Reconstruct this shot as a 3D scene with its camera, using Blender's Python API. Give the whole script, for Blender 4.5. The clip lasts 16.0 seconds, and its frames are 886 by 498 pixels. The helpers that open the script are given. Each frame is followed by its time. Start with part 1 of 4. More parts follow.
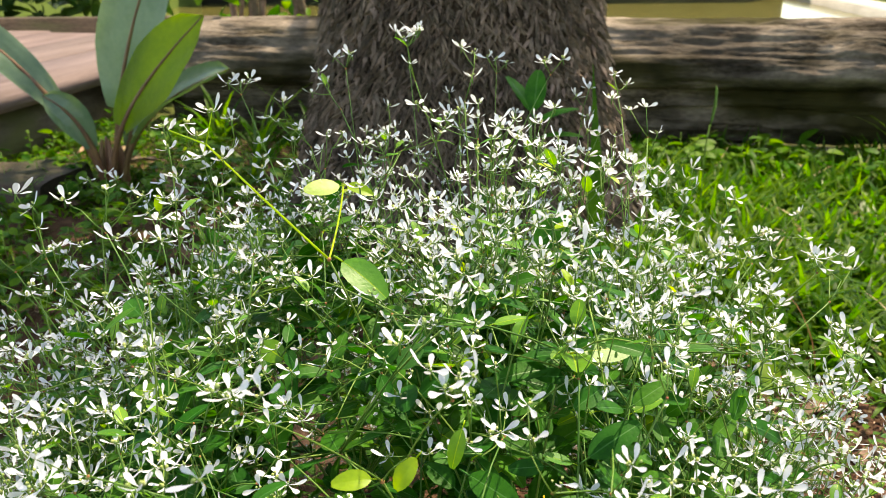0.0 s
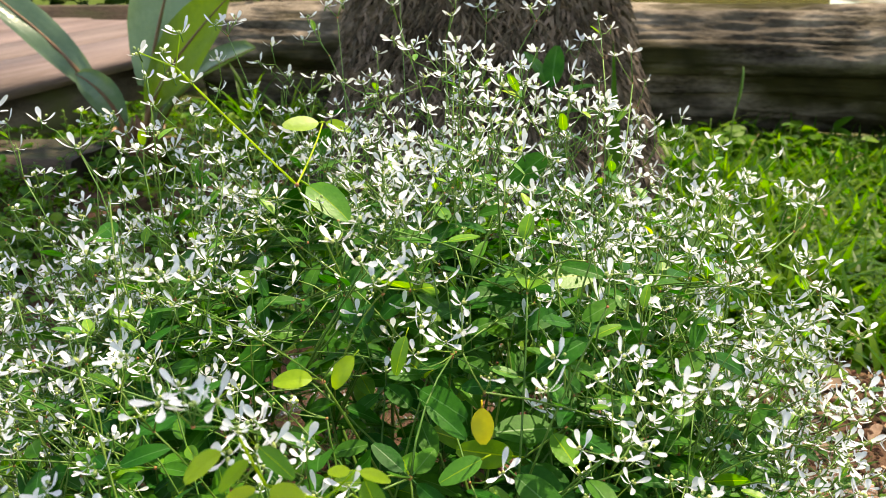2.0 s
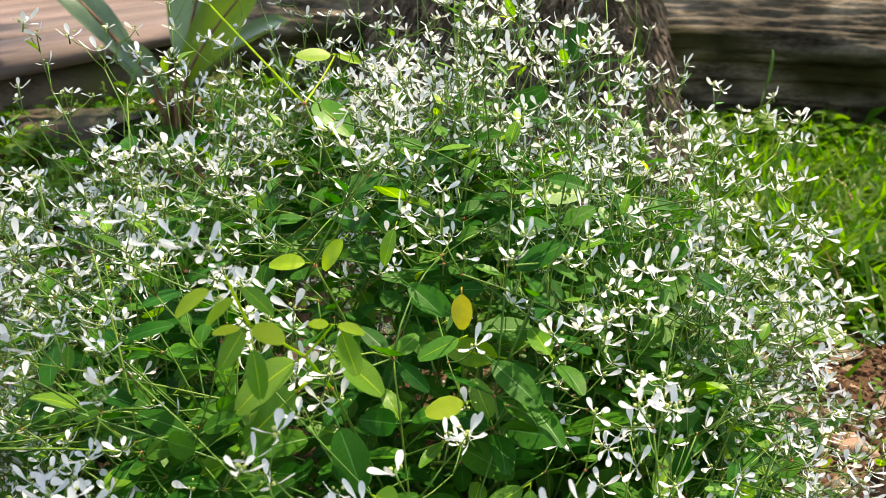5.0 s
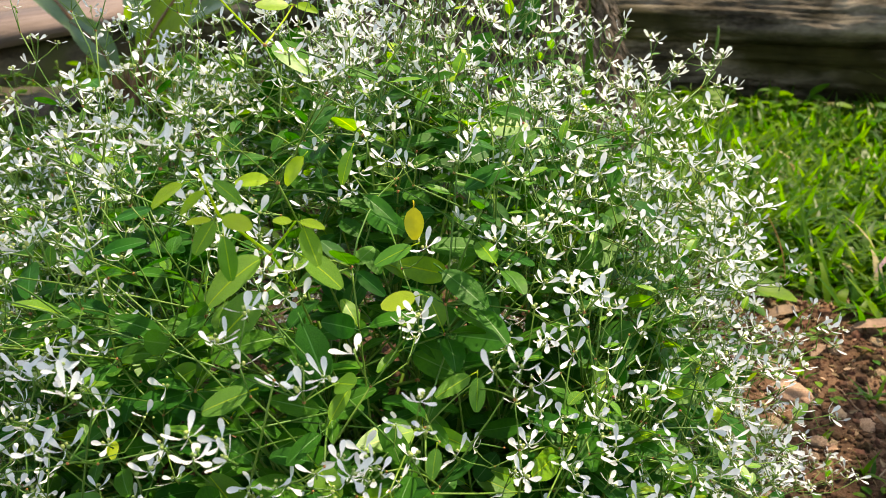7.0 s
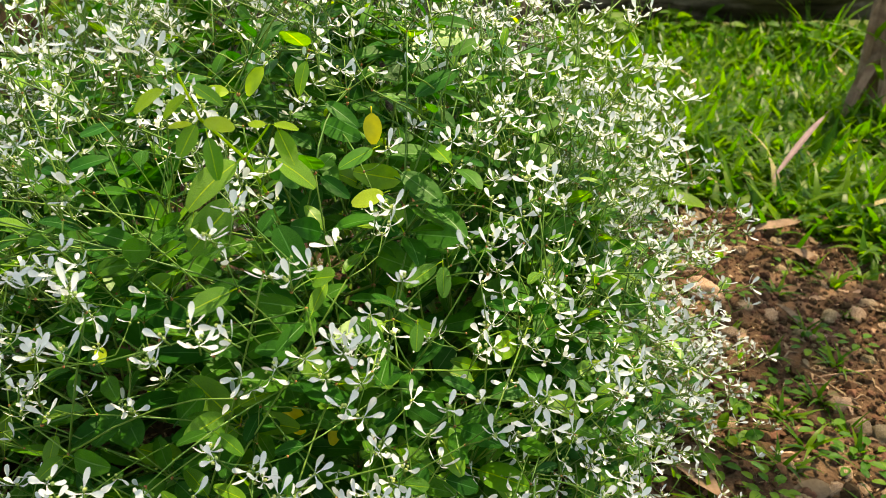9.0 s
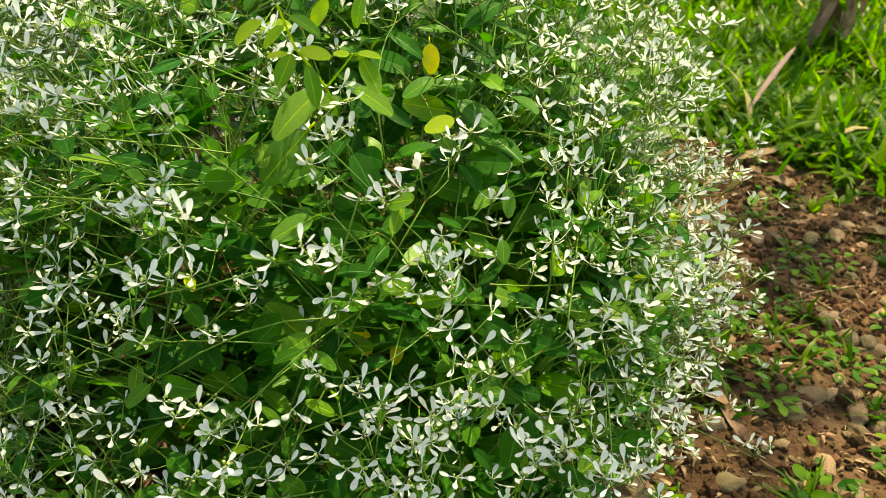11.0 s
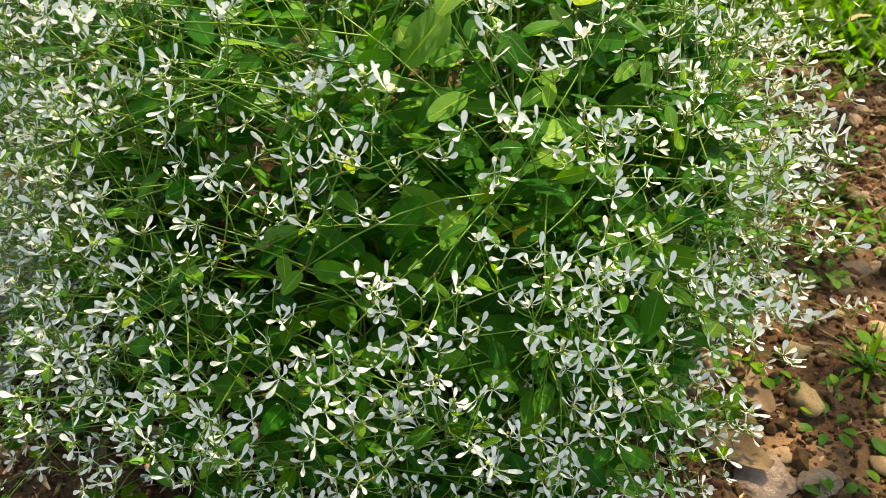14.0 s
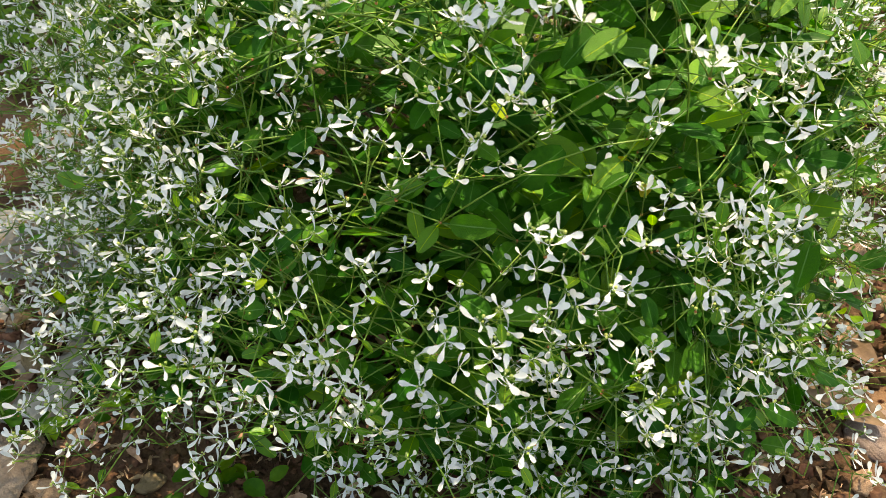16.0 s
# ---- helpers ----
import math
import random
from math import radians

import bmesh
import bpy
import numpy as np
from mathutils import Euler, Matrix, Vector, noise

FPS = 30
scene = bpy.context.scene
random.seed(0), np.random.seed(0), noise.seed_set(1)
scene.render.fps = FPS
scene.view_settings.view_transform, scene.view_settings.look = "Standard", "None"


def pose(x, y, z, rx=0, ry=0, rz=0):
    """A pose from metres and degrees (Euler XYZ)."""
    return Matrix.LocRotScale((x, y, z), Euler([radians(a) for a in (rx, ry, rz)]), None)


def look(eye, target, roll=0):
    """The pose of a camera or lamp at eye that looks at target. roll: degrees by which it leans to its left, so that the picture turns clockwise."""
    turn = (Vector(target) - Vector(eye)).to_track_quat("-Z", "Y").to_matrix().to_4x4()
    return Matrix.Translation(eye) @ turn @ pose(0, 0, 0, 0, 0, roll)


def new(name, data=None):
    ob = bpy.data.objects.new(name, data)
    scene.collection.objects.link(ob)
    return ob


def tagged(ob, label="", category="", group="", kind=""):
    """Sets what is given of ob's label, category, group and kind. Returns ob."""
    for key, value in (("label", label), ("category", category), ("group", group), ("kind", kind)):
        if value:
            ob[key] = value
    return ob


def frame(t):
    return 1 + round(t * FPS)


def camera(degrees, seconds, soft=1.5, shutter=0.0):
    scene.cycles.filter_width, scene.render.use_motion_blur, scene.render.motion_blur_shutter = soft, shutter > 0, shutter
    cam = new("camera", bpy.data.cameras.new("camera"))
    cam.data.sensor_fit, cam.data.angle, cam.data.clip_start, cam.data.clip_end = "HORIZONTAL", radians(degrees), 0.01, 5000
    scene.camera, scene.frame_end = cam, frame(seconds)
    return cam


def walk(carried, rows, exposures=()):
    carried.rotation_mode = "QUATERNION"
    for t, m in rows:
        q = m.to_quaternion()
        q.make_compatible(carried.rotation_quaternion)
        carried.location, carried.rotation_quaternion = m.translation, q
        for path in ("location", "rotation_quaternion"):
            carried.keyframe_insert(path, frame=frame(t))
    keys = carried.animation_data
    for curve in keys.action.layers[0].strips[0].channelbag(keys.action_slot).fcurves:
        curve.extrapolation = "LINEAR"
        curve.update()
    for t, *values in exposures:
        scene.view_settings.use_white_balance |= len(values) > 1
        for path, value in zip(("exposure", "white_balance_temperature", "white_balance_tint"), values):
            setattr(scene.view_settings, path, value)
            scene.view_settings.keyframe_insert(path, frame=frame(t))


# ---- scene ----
cam = camera(56.8, 16.0, soft=0.5)
cam.data.dof.use_dof = True
cam.data.dof.focus_distance = 0.43
cam.data.dof.aperture_fstop = 20.0

PATH = [
    (0, (0.1417, 0.0918, 0.5430), (0.0449, 1.0219, 0.1886), -0.96),
    (0.5, (0.1518, 0.0877, 0.5362), (0.0491, 1.0166, 0.1803), -0.96),
    (1, (0.1610, 0.0827, 0.5284), (0.0463, 1.0100, 0.1722), -0.96),
    (1.5, (0.1722, 0.0816, 0.5197), (0.0439, 1.0074, 0.1641), -1.06),
    (2, (0.1814, 0.0795, 0.5099), (0.0372, 1.0027, 0.1535), -1.06),
    (2.5, (0.1876, 0.0785, 0.5021), (0.0308, 0.9990, 0.1442), -1.16),
    (3, (0.1928, 0.0745, 0.4942), (0.0245, 0.9925, 0.1351), -0.96),
    (3.5, (0.1958, 0.0705, 0.4902), (0.0220, 0.9872, 0.1304), -0.76),
    (4, (0.2009, 0.0654, 0.4843), (0.0192, 0.9797, 0.1223), -0.26),
    (4.2, (0.2019, 0.0624, 0.4834), (0.0171, 0.9755, 0.1197), -0.26),
    (6.3, (0.2179, 0.0183, 0.4656), (0.0491, 0.9370, 0.1084), -0.16),
    (6.5, (0.2189, 0.0143, 0.4636), (0.0602, 0.9333, 0.1027), -0.06),
    (7, (0.2180, 0.0064, 0.4585), (0.0825, 0.9241, 0.0853), 0.15),
    (7.5, (0.2130, -0.0046, 0.4514), (0.1040, 0.9101, 0.0622), -0.04),
    (8, (0.2090, -0.0115, 0.4513), (0.1303, 0.8986, 0.0444), 0.07),
    (8.5, (0.2039, -0.0195, 0.4521), (0.1566, 0.8840, 0.0260), 0.08),
    (8.7, (0.2018, -0.0225, 0.4520), (0.1642, 0.8782, 0.0191), -0.01),
    (10.8, (0.1475, -0.0499, 0.4526), (0.1796, 0.8191, -0.0412), -0.47),
    (11, (0.1425, -0.0509, 0.4515), (0.1753, 0.8149, -0.0480), -0.46),
    (11.5, (0.1275, -0.0557, 0.4521), (0.1685, 0.8000, -0.0637), -0.35),
    (12, (0.1165, -0.0596, 0.4488), (0.1703, 0.7864, -0.0816), -0.33),
    (12.5, (0.1055, -0.0595, 0.4495), (0.1725, 0.7763, -0.0955), -0.42),
    (13, (0.0885, -0.0573, 0.4481), (0.1648, 0.7691, -0.1098), -0.61),
    (13.5, (0.0676, -0.0611, 0.4416), (0.1457, 0.7563, -0.1293), -0.99),
    (14, (0.0477, -0.0609, 0.4391), (0.1294, 0.7478, -0.1436), -1.28),
    (14.5, (0.0328, -0.0547, 0.4357), (0.1143, 0.7455, -0.1584), -1.66),
    (15, (0.0140, -0.0475, 0.4323), (0.0971, 0.7464, -0.1701), -1.94),
    (15.5, (-0.0088, -0.0392, 0.4267), (0.0799, 0.7472, -0.1845), -1.83),
    (16, (-0.0246, -0.0321, 0.4214), (0.0718, 0.7464, -0.1988), -1.52),
]
walk(cam, [(t, look(eye, target, roll)) for t, eye, target, roll in PATH],
     exposures=[(0, 1.80, 9000, 9), (4.2, 1.77, 9000, 8), (7, 1.80, 9400, 7), (8.5, 1.84, 10400, 3), (11, 1.79, 14000, -11), (13, 1.85, 12600, -6), (14.5, 2.02, 11400, 0), (16, 2.06, 11000, 4)])

# ---- world and sun ----
SUN_AZ, SUN_EL = radians(38), radians(66)     # azimuth from +y towards +x
world = bpy.data.worlds.new("sky_world")
scene.world = world
world.use_nodes = True
wn = world.node_tree.nodes
sky = wn.new("ShaderNodeTexSky")
sky.sky_type = "NISHITA"
sky.sun_disc = False
sky.sun_elevation = SUN_EL
sky.sun_rotation = SUN_AZ
world.node_tree.links.new(sky.outputs[0], wn["Background"].inputs[0])
wn["Background"].inputs[1].default_value = 0.13
sun = new("sun", bpy.data.lights.new("sun", "SUN"))
sun.data.energy = 2.6
sun.data.angle = radians(0.55)
sun.data.color = (1.0, 0.95, 0.88)
sun.matrix_world = look((math.sin(SUN_AZ) * math.cos(SUN_EL) * 20, math.cos(SUN_AZ) * math.cos(SUN_EL) * 20, math.sin(SUN_EL) * 20), (0, 0, 0))

rng = np.random.default_rng(11)
SLOPE = -0.055


# ---- mesh helpers ----
def tmpl(verts, faces, mats=0):
    """A template: verts, flat corner indices, corner counts, material index of each face."""
    cnt = np.array([len(f) for f in faces])
    flat = np.array([i for f in faces for i in f])
    m = np.full(len(faces), mats) if np.isscalar(mats) else np.array(mats)
    return np.array(verts, float), flat, cnt, m


def merge(*ts):
    v, f, c, m, off = [], [], [], [], 0
    for t in ts:
        v.append(t[0]), f.append(t[1] + off), c.append(t[2]), m.append(t[3])
        off += len(t[0])
    return np.concatenate(v), np.concatenate(f), np.concatenate(c), np.concatenate(m)


def moved(t, m):
    """A template under a 4x4 matrix."""
    a = np.array(m)
    return t[0] @ a[:3, :3].T + a[:3, 3], t[1], t[2], t[3]


def remat(t, i):
    return t[0], t[1], t[2], np.full(len(t[3]), i)


class Bag:
    def __init__(self):
        self.items, self.off, self.vs = [], 0, []

    def add(self, t, m=None):
        if m is not None:
            t = moved(t, m)
        self.vs.append(t[0])
        self.items.append((t[1] + self.off, t[2], t[3]))
        self.off += len(t[0])

    def mesh(self, name, mats, smooth=True):
        me = bpy.data.meshes.new(name)
        v = np.concatenate(self.vs)
        flat = np.concatenate([i[0] for i in self.items])
        cnt = np.concatenate([i[1] for i in self.items])
        mi = np.concatenate([i[2] for i in self.items])
        me.vertices.add(len(v))
        me.vertices.foreach_set("co", v.ravel().astype(np.float32))
        me.loops.add(len(flat))
        me.loops.foreach_set("vertex_index", flat.astype(np.int32))
        me.polygons.add(len(cnt))
        me.polygons.foreach_set("loop_start", (np.cumsum(cnt) - cnt).astype(np.int32))
        me.polygons.foreach_set("material_index", mi.astype(np.int32))
        me.polygons.foreach_set("use_smooth", np.full(len(cnt), smooth))
        for mt in mats:
            me.materials.append(mt)
        me.update(calc_edges=True)
        me.validate()
        return me


def mesh_of(t, name, mats, smooth=True):
    b = Bag()
    b.add(t)
    return b.mesh(name, mats, smooth)


def thing(name, label, category, me=None, at=None, group="", kind=""):
    ob = tagged(new(name, me), label, category, group, kind)
    if at is not None:
        ob.matrix_basis = at
    return ob


def part(name, me, parent, label="", at=None, kind=""):
    ob = new(name, me)
    ob.parent = parent
    if label:
        ob["label"] = label
    if kind:
        ob["kind"] = kind
    if at is not None:
        ob.matrix_basis = at
    return ob


def tube(pts, radii, sides=5, mat=0):
    pts = np.array(pts, float)
    n = len(pts)
    radii = np.full(n, radii) if np.isscalar(radii) else np.array(radii)
    d = np.gradient(pts, axis=0)
    d /= np.linalg.norm(d, axis=1)[:, None] + 1e-9
    ref = np.array([0, 0, 1.0]) if abs(d[0][2]) < 0.9 else np.array([1.0, 0, 0])
    vs = []
    ang = np.linspace(0, 2 * np.pi, sides, endpoint=False)
    for i in range(n):
        a = np.cross(d[i], ref)
        a /= np.linalg.norm(a) + 1e-9
        b = np.cross(d[i], a)
        ref = -np.cross(d[i], b) if False else ref
        vs.append(pts[i] + radii[i] * (np.cos(ang)[:, None] * a + np.sin(ang)[:, None] * b))
    v = np.concatenate(vs)
    f = []
    for i in range(n - 1):
        for k in range(sides):
            k2 = (k + 1) % sides
            f.append((i * sides + k, i * sides + k2, (i + 1) * sides + k2, (i + 1) * sides + k))
    f.append(tuple(range(sides))[::-1])
    f.append(tuple(range((n - 1) * sides, n * sides)))
    return tmpl(v, f, mat)


def bezier(p, n=8):
    p = [np.array(q, float) for q in p]
    t = np.linspace(0, 1, n)[:, None]
    if len(p) == 2:
        return p[0] * (1 - t) + p[1] * t
    if len(p) == 3:
        return p[0] * (1 - t) ** 2 + 2 * p[1] * t * (1 - t) + p[2] * t ** 2
    return p[0] * (1 - t) ** 3 + 3 * p[1] * t * (1 - t) ** 2 + 3 * p[2] * t ** 2 * (1 - t) + p[3] * t ** 3


def basis(loc, fwd, up, s=1.0, w=1.0):
    """x along fwd, z near up, scaled."""
    x = Vector(fwd).normalized()
    y = Vector(up).cross(x)
    if y.length < 1e-4:
        y = Vector((0.3, 1, 0)).cross(x)
    y.normalize()
    z = x.cross(y)
    m = Matrix.Identity(4)
    for i in range(3):
        m[i][0], m[i][1], m[i][2], m[i][3] = x[i] * s, y[i] * s * w, z[i] * s, loc[i]
    return m


def blade(length, width, profile, cols=(-1, -0.08, 0.08, 1), bend=0.15, fold=0.2, rows=7, mid=1, petiole=0.0, wave=0.0):
    """A leaf along +x with a fold and a bend; faces between the two inner columns take material mid."""
    v, f, m = [], [], []
    nc = len(cols)
    for i in range(rows):
        t = i / (rows - 1)
        w = max(profile(t), 0.02) * width / 2
        ang = bend * t
        x = petiole + length * t
        for c in cols:
            z = abs(c) * w * fold - length * ang * t + (math.sin(t * 17 + c * 2) * wave * abs(c) * width)
            v.append((x * (1 - 0.1 * ang), c * w, z))
    for i in range(rows - 1):
        for k in range(nc - 1):
            a = i * nc + k
            f.append((a, a + nc, a + nc + 1, a + 1))
            m.append(mid if (nc % 2 == 0 and k == nc // 2 - 1) else 0)
    t = tmpl(v, f, m)
    if petiole:
        t = merge(t, tube([(0, 0, 0), (petiole * 0.6, 0, petiole * 0.05), (petiole * 1.05, 0, 0)], width * 0.035, 4, mid))
    return t


def ico(sub, r=1.0):
    bm = bmesh.new()
    bmesh.ops.create_icosphere(bm, subdivisions=sub, radius=r)
    bm.verts.ensure_lookup_table()
    t = tmpl([v.co[:] for v in bm.verts], [tuple(v.index for v in f.verts) for f in bm.faces])
    bm.free()
    return t


def box(x0, x1, y0, y1, z0, z1, bev=0.0, mat=0):
    bm = bmesh.new()
    bmesh.ops.create_cube(bm, size=1)
    for v in bm.verts:
        v.co = ((x0, x1)[v.co.x > 0], (y0, y1)[v.co.y > 0], (z0, z1)[v.co.z > 0])
    if bev:
        bmesh.ops.bevel(bm, geom=bm.edges[:], offset=bev, segments=2, affect="EDGES")
    bm.verts.ensure_lookup_table()
    bm.verts.index_update()
    t = tmpl([v.co[:] for v in bm.verts], [tuple(v.index for v in f.verts) for f in bm.faces], mat)
    bm.free()
    return t


def nz(x, y, z=0.0):
    return noise.noise(Vector((x, y, z)))


def ground_z(x, y):
    base = SLOPE * 2.2 * math.tanh(x / 2.2)
    return base


def rough_z(x, y):
    d = math.hypot(x - 0.3, y - 0.8)
    k = 1.0 / (1.0 + (d / 1.8) ** 4)
    return ground_z(x, y) + k * (0.009 * nz(x * 9, y * 9) + 0.007 * nz(x * 26, y * 26, 3) + 0.005 * nz(x * 55, y * 55, 7)) + (1 - k) * 0.02 * nz(x * 1.5, y * 1.5, 5)


# ---- materials ----
def material(name, dark, light, rough=0.6, scale=30.0, fine=200.0, bump=0.0, thin=0.0, thin_tint=(1, 1, 1), vary=0.25, hue=0.02, spec=0.4, stretch=(1, 1, 1), third=None, third_cut=0.62):
    """Two noises mix dark and light; Random of island and object varies value and hue; thin: share of light let through."""
    mt = bpy.data.materials.new(name)
    mt.use_nodes = True
    nt = mt.node_tree
    n, l = nt.nodes, nt.links
    bsdf = n["Principled BSDF"]
    out = n["Material Output"]
    co = n.new("ShaderNodeTexCoord")
    mp = n.new("ShaderNodeMapping")
    mp.inputs["Scale"].default_value = stretch
    l.new(co.outputs["Object"], mp.inputs[0])
    n1 = n.new("ShaderNodeTexNoise")
    n1.inputs["Scale"].default_value = scale
    n1.inputs["Detail"].default_value = 6
    n2 = n.new("ShaderNodeTexNoise")
    n2.inputs["Scale"].default_value = fine
    n2.inputs["Detail"].default_value = 4
    l.new(mp.outputs[0], n1.inputs[0])
    l.new(mp.outputs[0], n2.inputs[0])
    add = n.new("ShaderNodeMath")
    add.operation = "MULTIPLY_ADD"
    l.new(n2.outputs[0], add.inputs[0])
    add.inputs[1].default_value = 0.5
    l.new(n1.outputs[0], add.inputs[2])
    ramp = n.new("ShaderNodeMapRange")
    ramp.inputs[1].default_value, ramp.inputs[2].default_value = 0.52, 0.98
    l.new(add.outputs[0], ramp.inputs[0])
    mix = n.new("ShaderNodeMix")
    mix.data_type = "RGBA"
    l.new(ramp.outputs[0], mix.inputs[0])
    mix.inputs[6].default_value = (*dark, 1)
    mix.inputs[7].default_value = (*light, 1)
    col = mix.outputs[2]
    if third:
        n3 = n.new("ShaderNodeTexNoise")
        n3.inputs["Scale"].default_value = scale * 0.37
        n3.inputs["Detail"].default_value = 5
        l.new(mp.outputs[0], n3.inputs[0])
        r3 = n.new("ShaderNodeMapRange")
        r3.inputs[1].default_value, r3.inputs[2].default_value = third_cut - 0.08, third_cut + 0.08
        l.new(n3.outputs[0], r3.inputs[0])
        m3 = n.new("ShaderNodeMix")
        m3.data_type = "RGBA"
        l.new(r3.outputs[0], m3.inputs[0])
        l.new(col, m3.inputs[6])
        m3.inputs[7].default_value = (*third, 1)
        col = m3.outputs[2]
    geo = n.new("ShaderNodeNewGeometry")
    oi = n.new("ShaderNodeObjectInfo")
    rnd = n.new("ShaderNodeMath")
    rnd.operation = "ADD"
    l.new(geo.outputs["Random Per Island"], rnd.inputs[0])
    l.new(oi.outputs["Random"], rnd.inputs[1])
    fr = n.new("ShaderNodeMath")
    fr.operation = "FRACT"
    l.new(rnd.outputs[0], fr.inputs[0])
    hsv = n.new("ShaderNodeHueSaturation")
    va = n.new("ShaderNodeMapRange")
    va.inputs[3].default_value, va.inputs[4].default_value = 1 - vary, 1 + vary
    l.new(fr.outputs[0], va.inputs[0])
    l.new(va.outputs[0], hsv.inputs["Value"])
    hu = n.new("ShaderNodeMapRange")
    hu.inputs[3].default_value, hu.inputs[4].default_value = 0.5 + hue, 0.5 - hue
    l.new(fr.outputs[0], hu.inputs[0])
    l.new(hu.outputs[0], hsv.inputs["Hue"])
    l.new(col, hsv.inputs["Color"])
    l.new(hsv.outputs[0], bsdf.inputs["Base Color"])
    bsdf.inputs["Roughness"].default_value = rough
    bsdf.inputs["Specular IOR Level"].default_value = spec
    if bump:
        bp = n.new("ShaderNodeBump")
        bp.inputs["Strength"].default_value = 0.8
        bp.inputs["Distance"].default_value = bump
        l.new(add.outputs[0], bp.inputs["Height"])
        l.new(bp.outputs[0], bsdf.inputs["Normal"])
    if thin:
        tr = n.new("ShaderNodeBsdfTranslucent")
        tint = n.new("ShaderNodeMix")
        tint.data_type, tint.blend_type = "RGBA", "MULTIPLY"
        tint.inputs[0].default_value = 1
        l.new(hsv.outputs[0], tint.inputs[6])
        tint.inputs[7].default_value = (*thin_tint, 1)
        l.new(tint.outputs[2], tr.inputs[0])
        ms = n.new("ShaderNodeMixShader")
        ms.inputs[0].default_value = thin
        l.new(bsdf.outputs[0], ms.inputs[1])
        l.new(tr.outputs[0], ms.inputs[2])
        l.new(ms.outputs[0], out.inputs[0])
    return mt


PETAL = material("petal_white", (0.63, 0.65, 0.685), (0.74, 0.755, 0.785), 0.55, 60, 400, thin=0.32, vary=0.06, hue=0.0, spec=0.25)
CENTRE = material("flower_centre", (0.12, 0.22, 0.04), (0.42, 0.48, 0.16), 0.5, 300, 900, vary=0.3, hue=0.03)
LEAF = material("leaf_green", (0.011, 0.085, 0.006), (0.030, 0.150, 0.010), 0.52, 60, 500, bump=0.0006, thin=0.32, thin_tint=(1.5, 1.9, 0.3), vary=0.35, hue=0.02, spec=0.16)
RIB = material("leaf_rib", (0.030, 0.140, 0.020), (0.060, 0.200, 0.030), 0.45, 60, 400, thin=0.3, thin_tint=(1.6, 1.7, 0.6), vary=0.2)
# young leaves, yellower and brighter: sunlight is put into the colour
YOUNGLIT = material("leaf_young_sunlit", (0.22, 0.37, 0.014), (0.34, 0.49, 0.022), 0.4, 70, 500, bump=0.0004, thin=0.50, thin_tint=(1.8, 1.7, 0.5), vary=0.2, spec=0.5)
YELLOW = material("leaf_yellow", (0.62, 0.45, 0.015), (0.82, 0.64, 0.03), 0.5, 60, 400, thin=0.4, vary=0.15, third=(0.30, 0.33, 0.04))
# lighter copy of the leaf green, with some sunlight in its colour
MIDLIT = material("leaf_half_sunlit", (0.055, 0.190, 0.007), (0.105, 0.280, 0.012), 0.45, 60, 500, bump=0.0006, thin=0.36, thin_tint=(1.8, 1.8, 0.4), vary=0.2, spec=0.5)
STEM = material("stem_green", (0.060, 0.150, 0.018), (0.13, 0.25, 0.035), 0.5, 40, 300, vary=0.2, thin=0.1)
NODE = material("stem_node", (0.22, 0.08, 0.03), (0.40, 0.18, 0.06), 0.6, 300, 900)
SOIL = material("soil", (0.034, 0.018, 0.010), (0.120, 0.064, 0.038), 0.95, 30, 260, bump=0.008, vary=0.0, hue=0.0, spec=0.15, third=(0.19, 0.108, 0.066), third_cut=0.60)
CLOD = material("soil_clod", (0.026, 0.013, 0.008), (0.13, 0.068, 0.038), 0.95, 60, 300, bump=0.002, vary=0.4, hue=0.02, spec=0.15)
STONE = material("stone", (0.22, 0.138, 0.078), (0.40, 0.275, 0.172), 0.85, 40, 300, bump=0.0015, vary=0.3, hue=0.02, third=(0.16, 0.11, 0.07))
DRY = material("dry_leaf", (0.11, 0.06, 0.036), (0.26, 0.165, 0.11), 0.75, 50, 300, bump=0.001, thin=0.15, vary=0.3, hue=0.015, third=(0.17, 0.09, 0.05))
LITTER = material("litter", (0.16, 0.095, 0.055), (0.42, 0.29, 0.19), 0.8, 80, 400, thin=0.1, vary=0.55, hue=0.02, spec=0.15)
PINKSTONE = material("pink_stone", (0.26, 0.19, 0.155), (0.42, 0.33, 0.28), 0.8, 4, 40, bump=0.02, vary=0.12, spec=0.25, third=(0.24, 0.17, 0.13))
PINKDRY = material("dry_leaf_purple", (0.155, 0.085, 0.105), (0.26, 0.155, 0.19), 0.6, 40, 300, thin=0.15, vary=0.1)
REDDRY = material("dry_leaf_red", (0.24, 0.10, 0.05), (0.42, 0.22, 0.10), 0.6, 40, 300, thin=0.2, vary=0.15)
TWIG = material("twig", (0.12, 0.07, 0.045), (0.28, 0.19, 0.13), 0.85, 60, 300, bump=0.001, vary=0.3)
GRASS = material("grass", (0.024, 0.084, 0.002), (0.078, 0.182, 0.006), 0.4, 12, 120, thin=0.5, thin_tint=(1.9, 2.1, 0.35), vary=0.4, hue=0.03, spec=0.2)
GRASSDRY = material("grass_straw", (0.28, 0.22, 0.10), (0.45, 0.37, 0.20), 0.7, 30, 200, thin=0.25, vary=0.3)
WEED = material("weed_leaf", (0.026, 0.105, 0.004), (0.080, 0.190, 0.010), 0.5, 40, 300, thin=0.4, thin_tint=(1.7, 1.8, 0.5), vary=0.35, hue=0.03, spec=0.15)
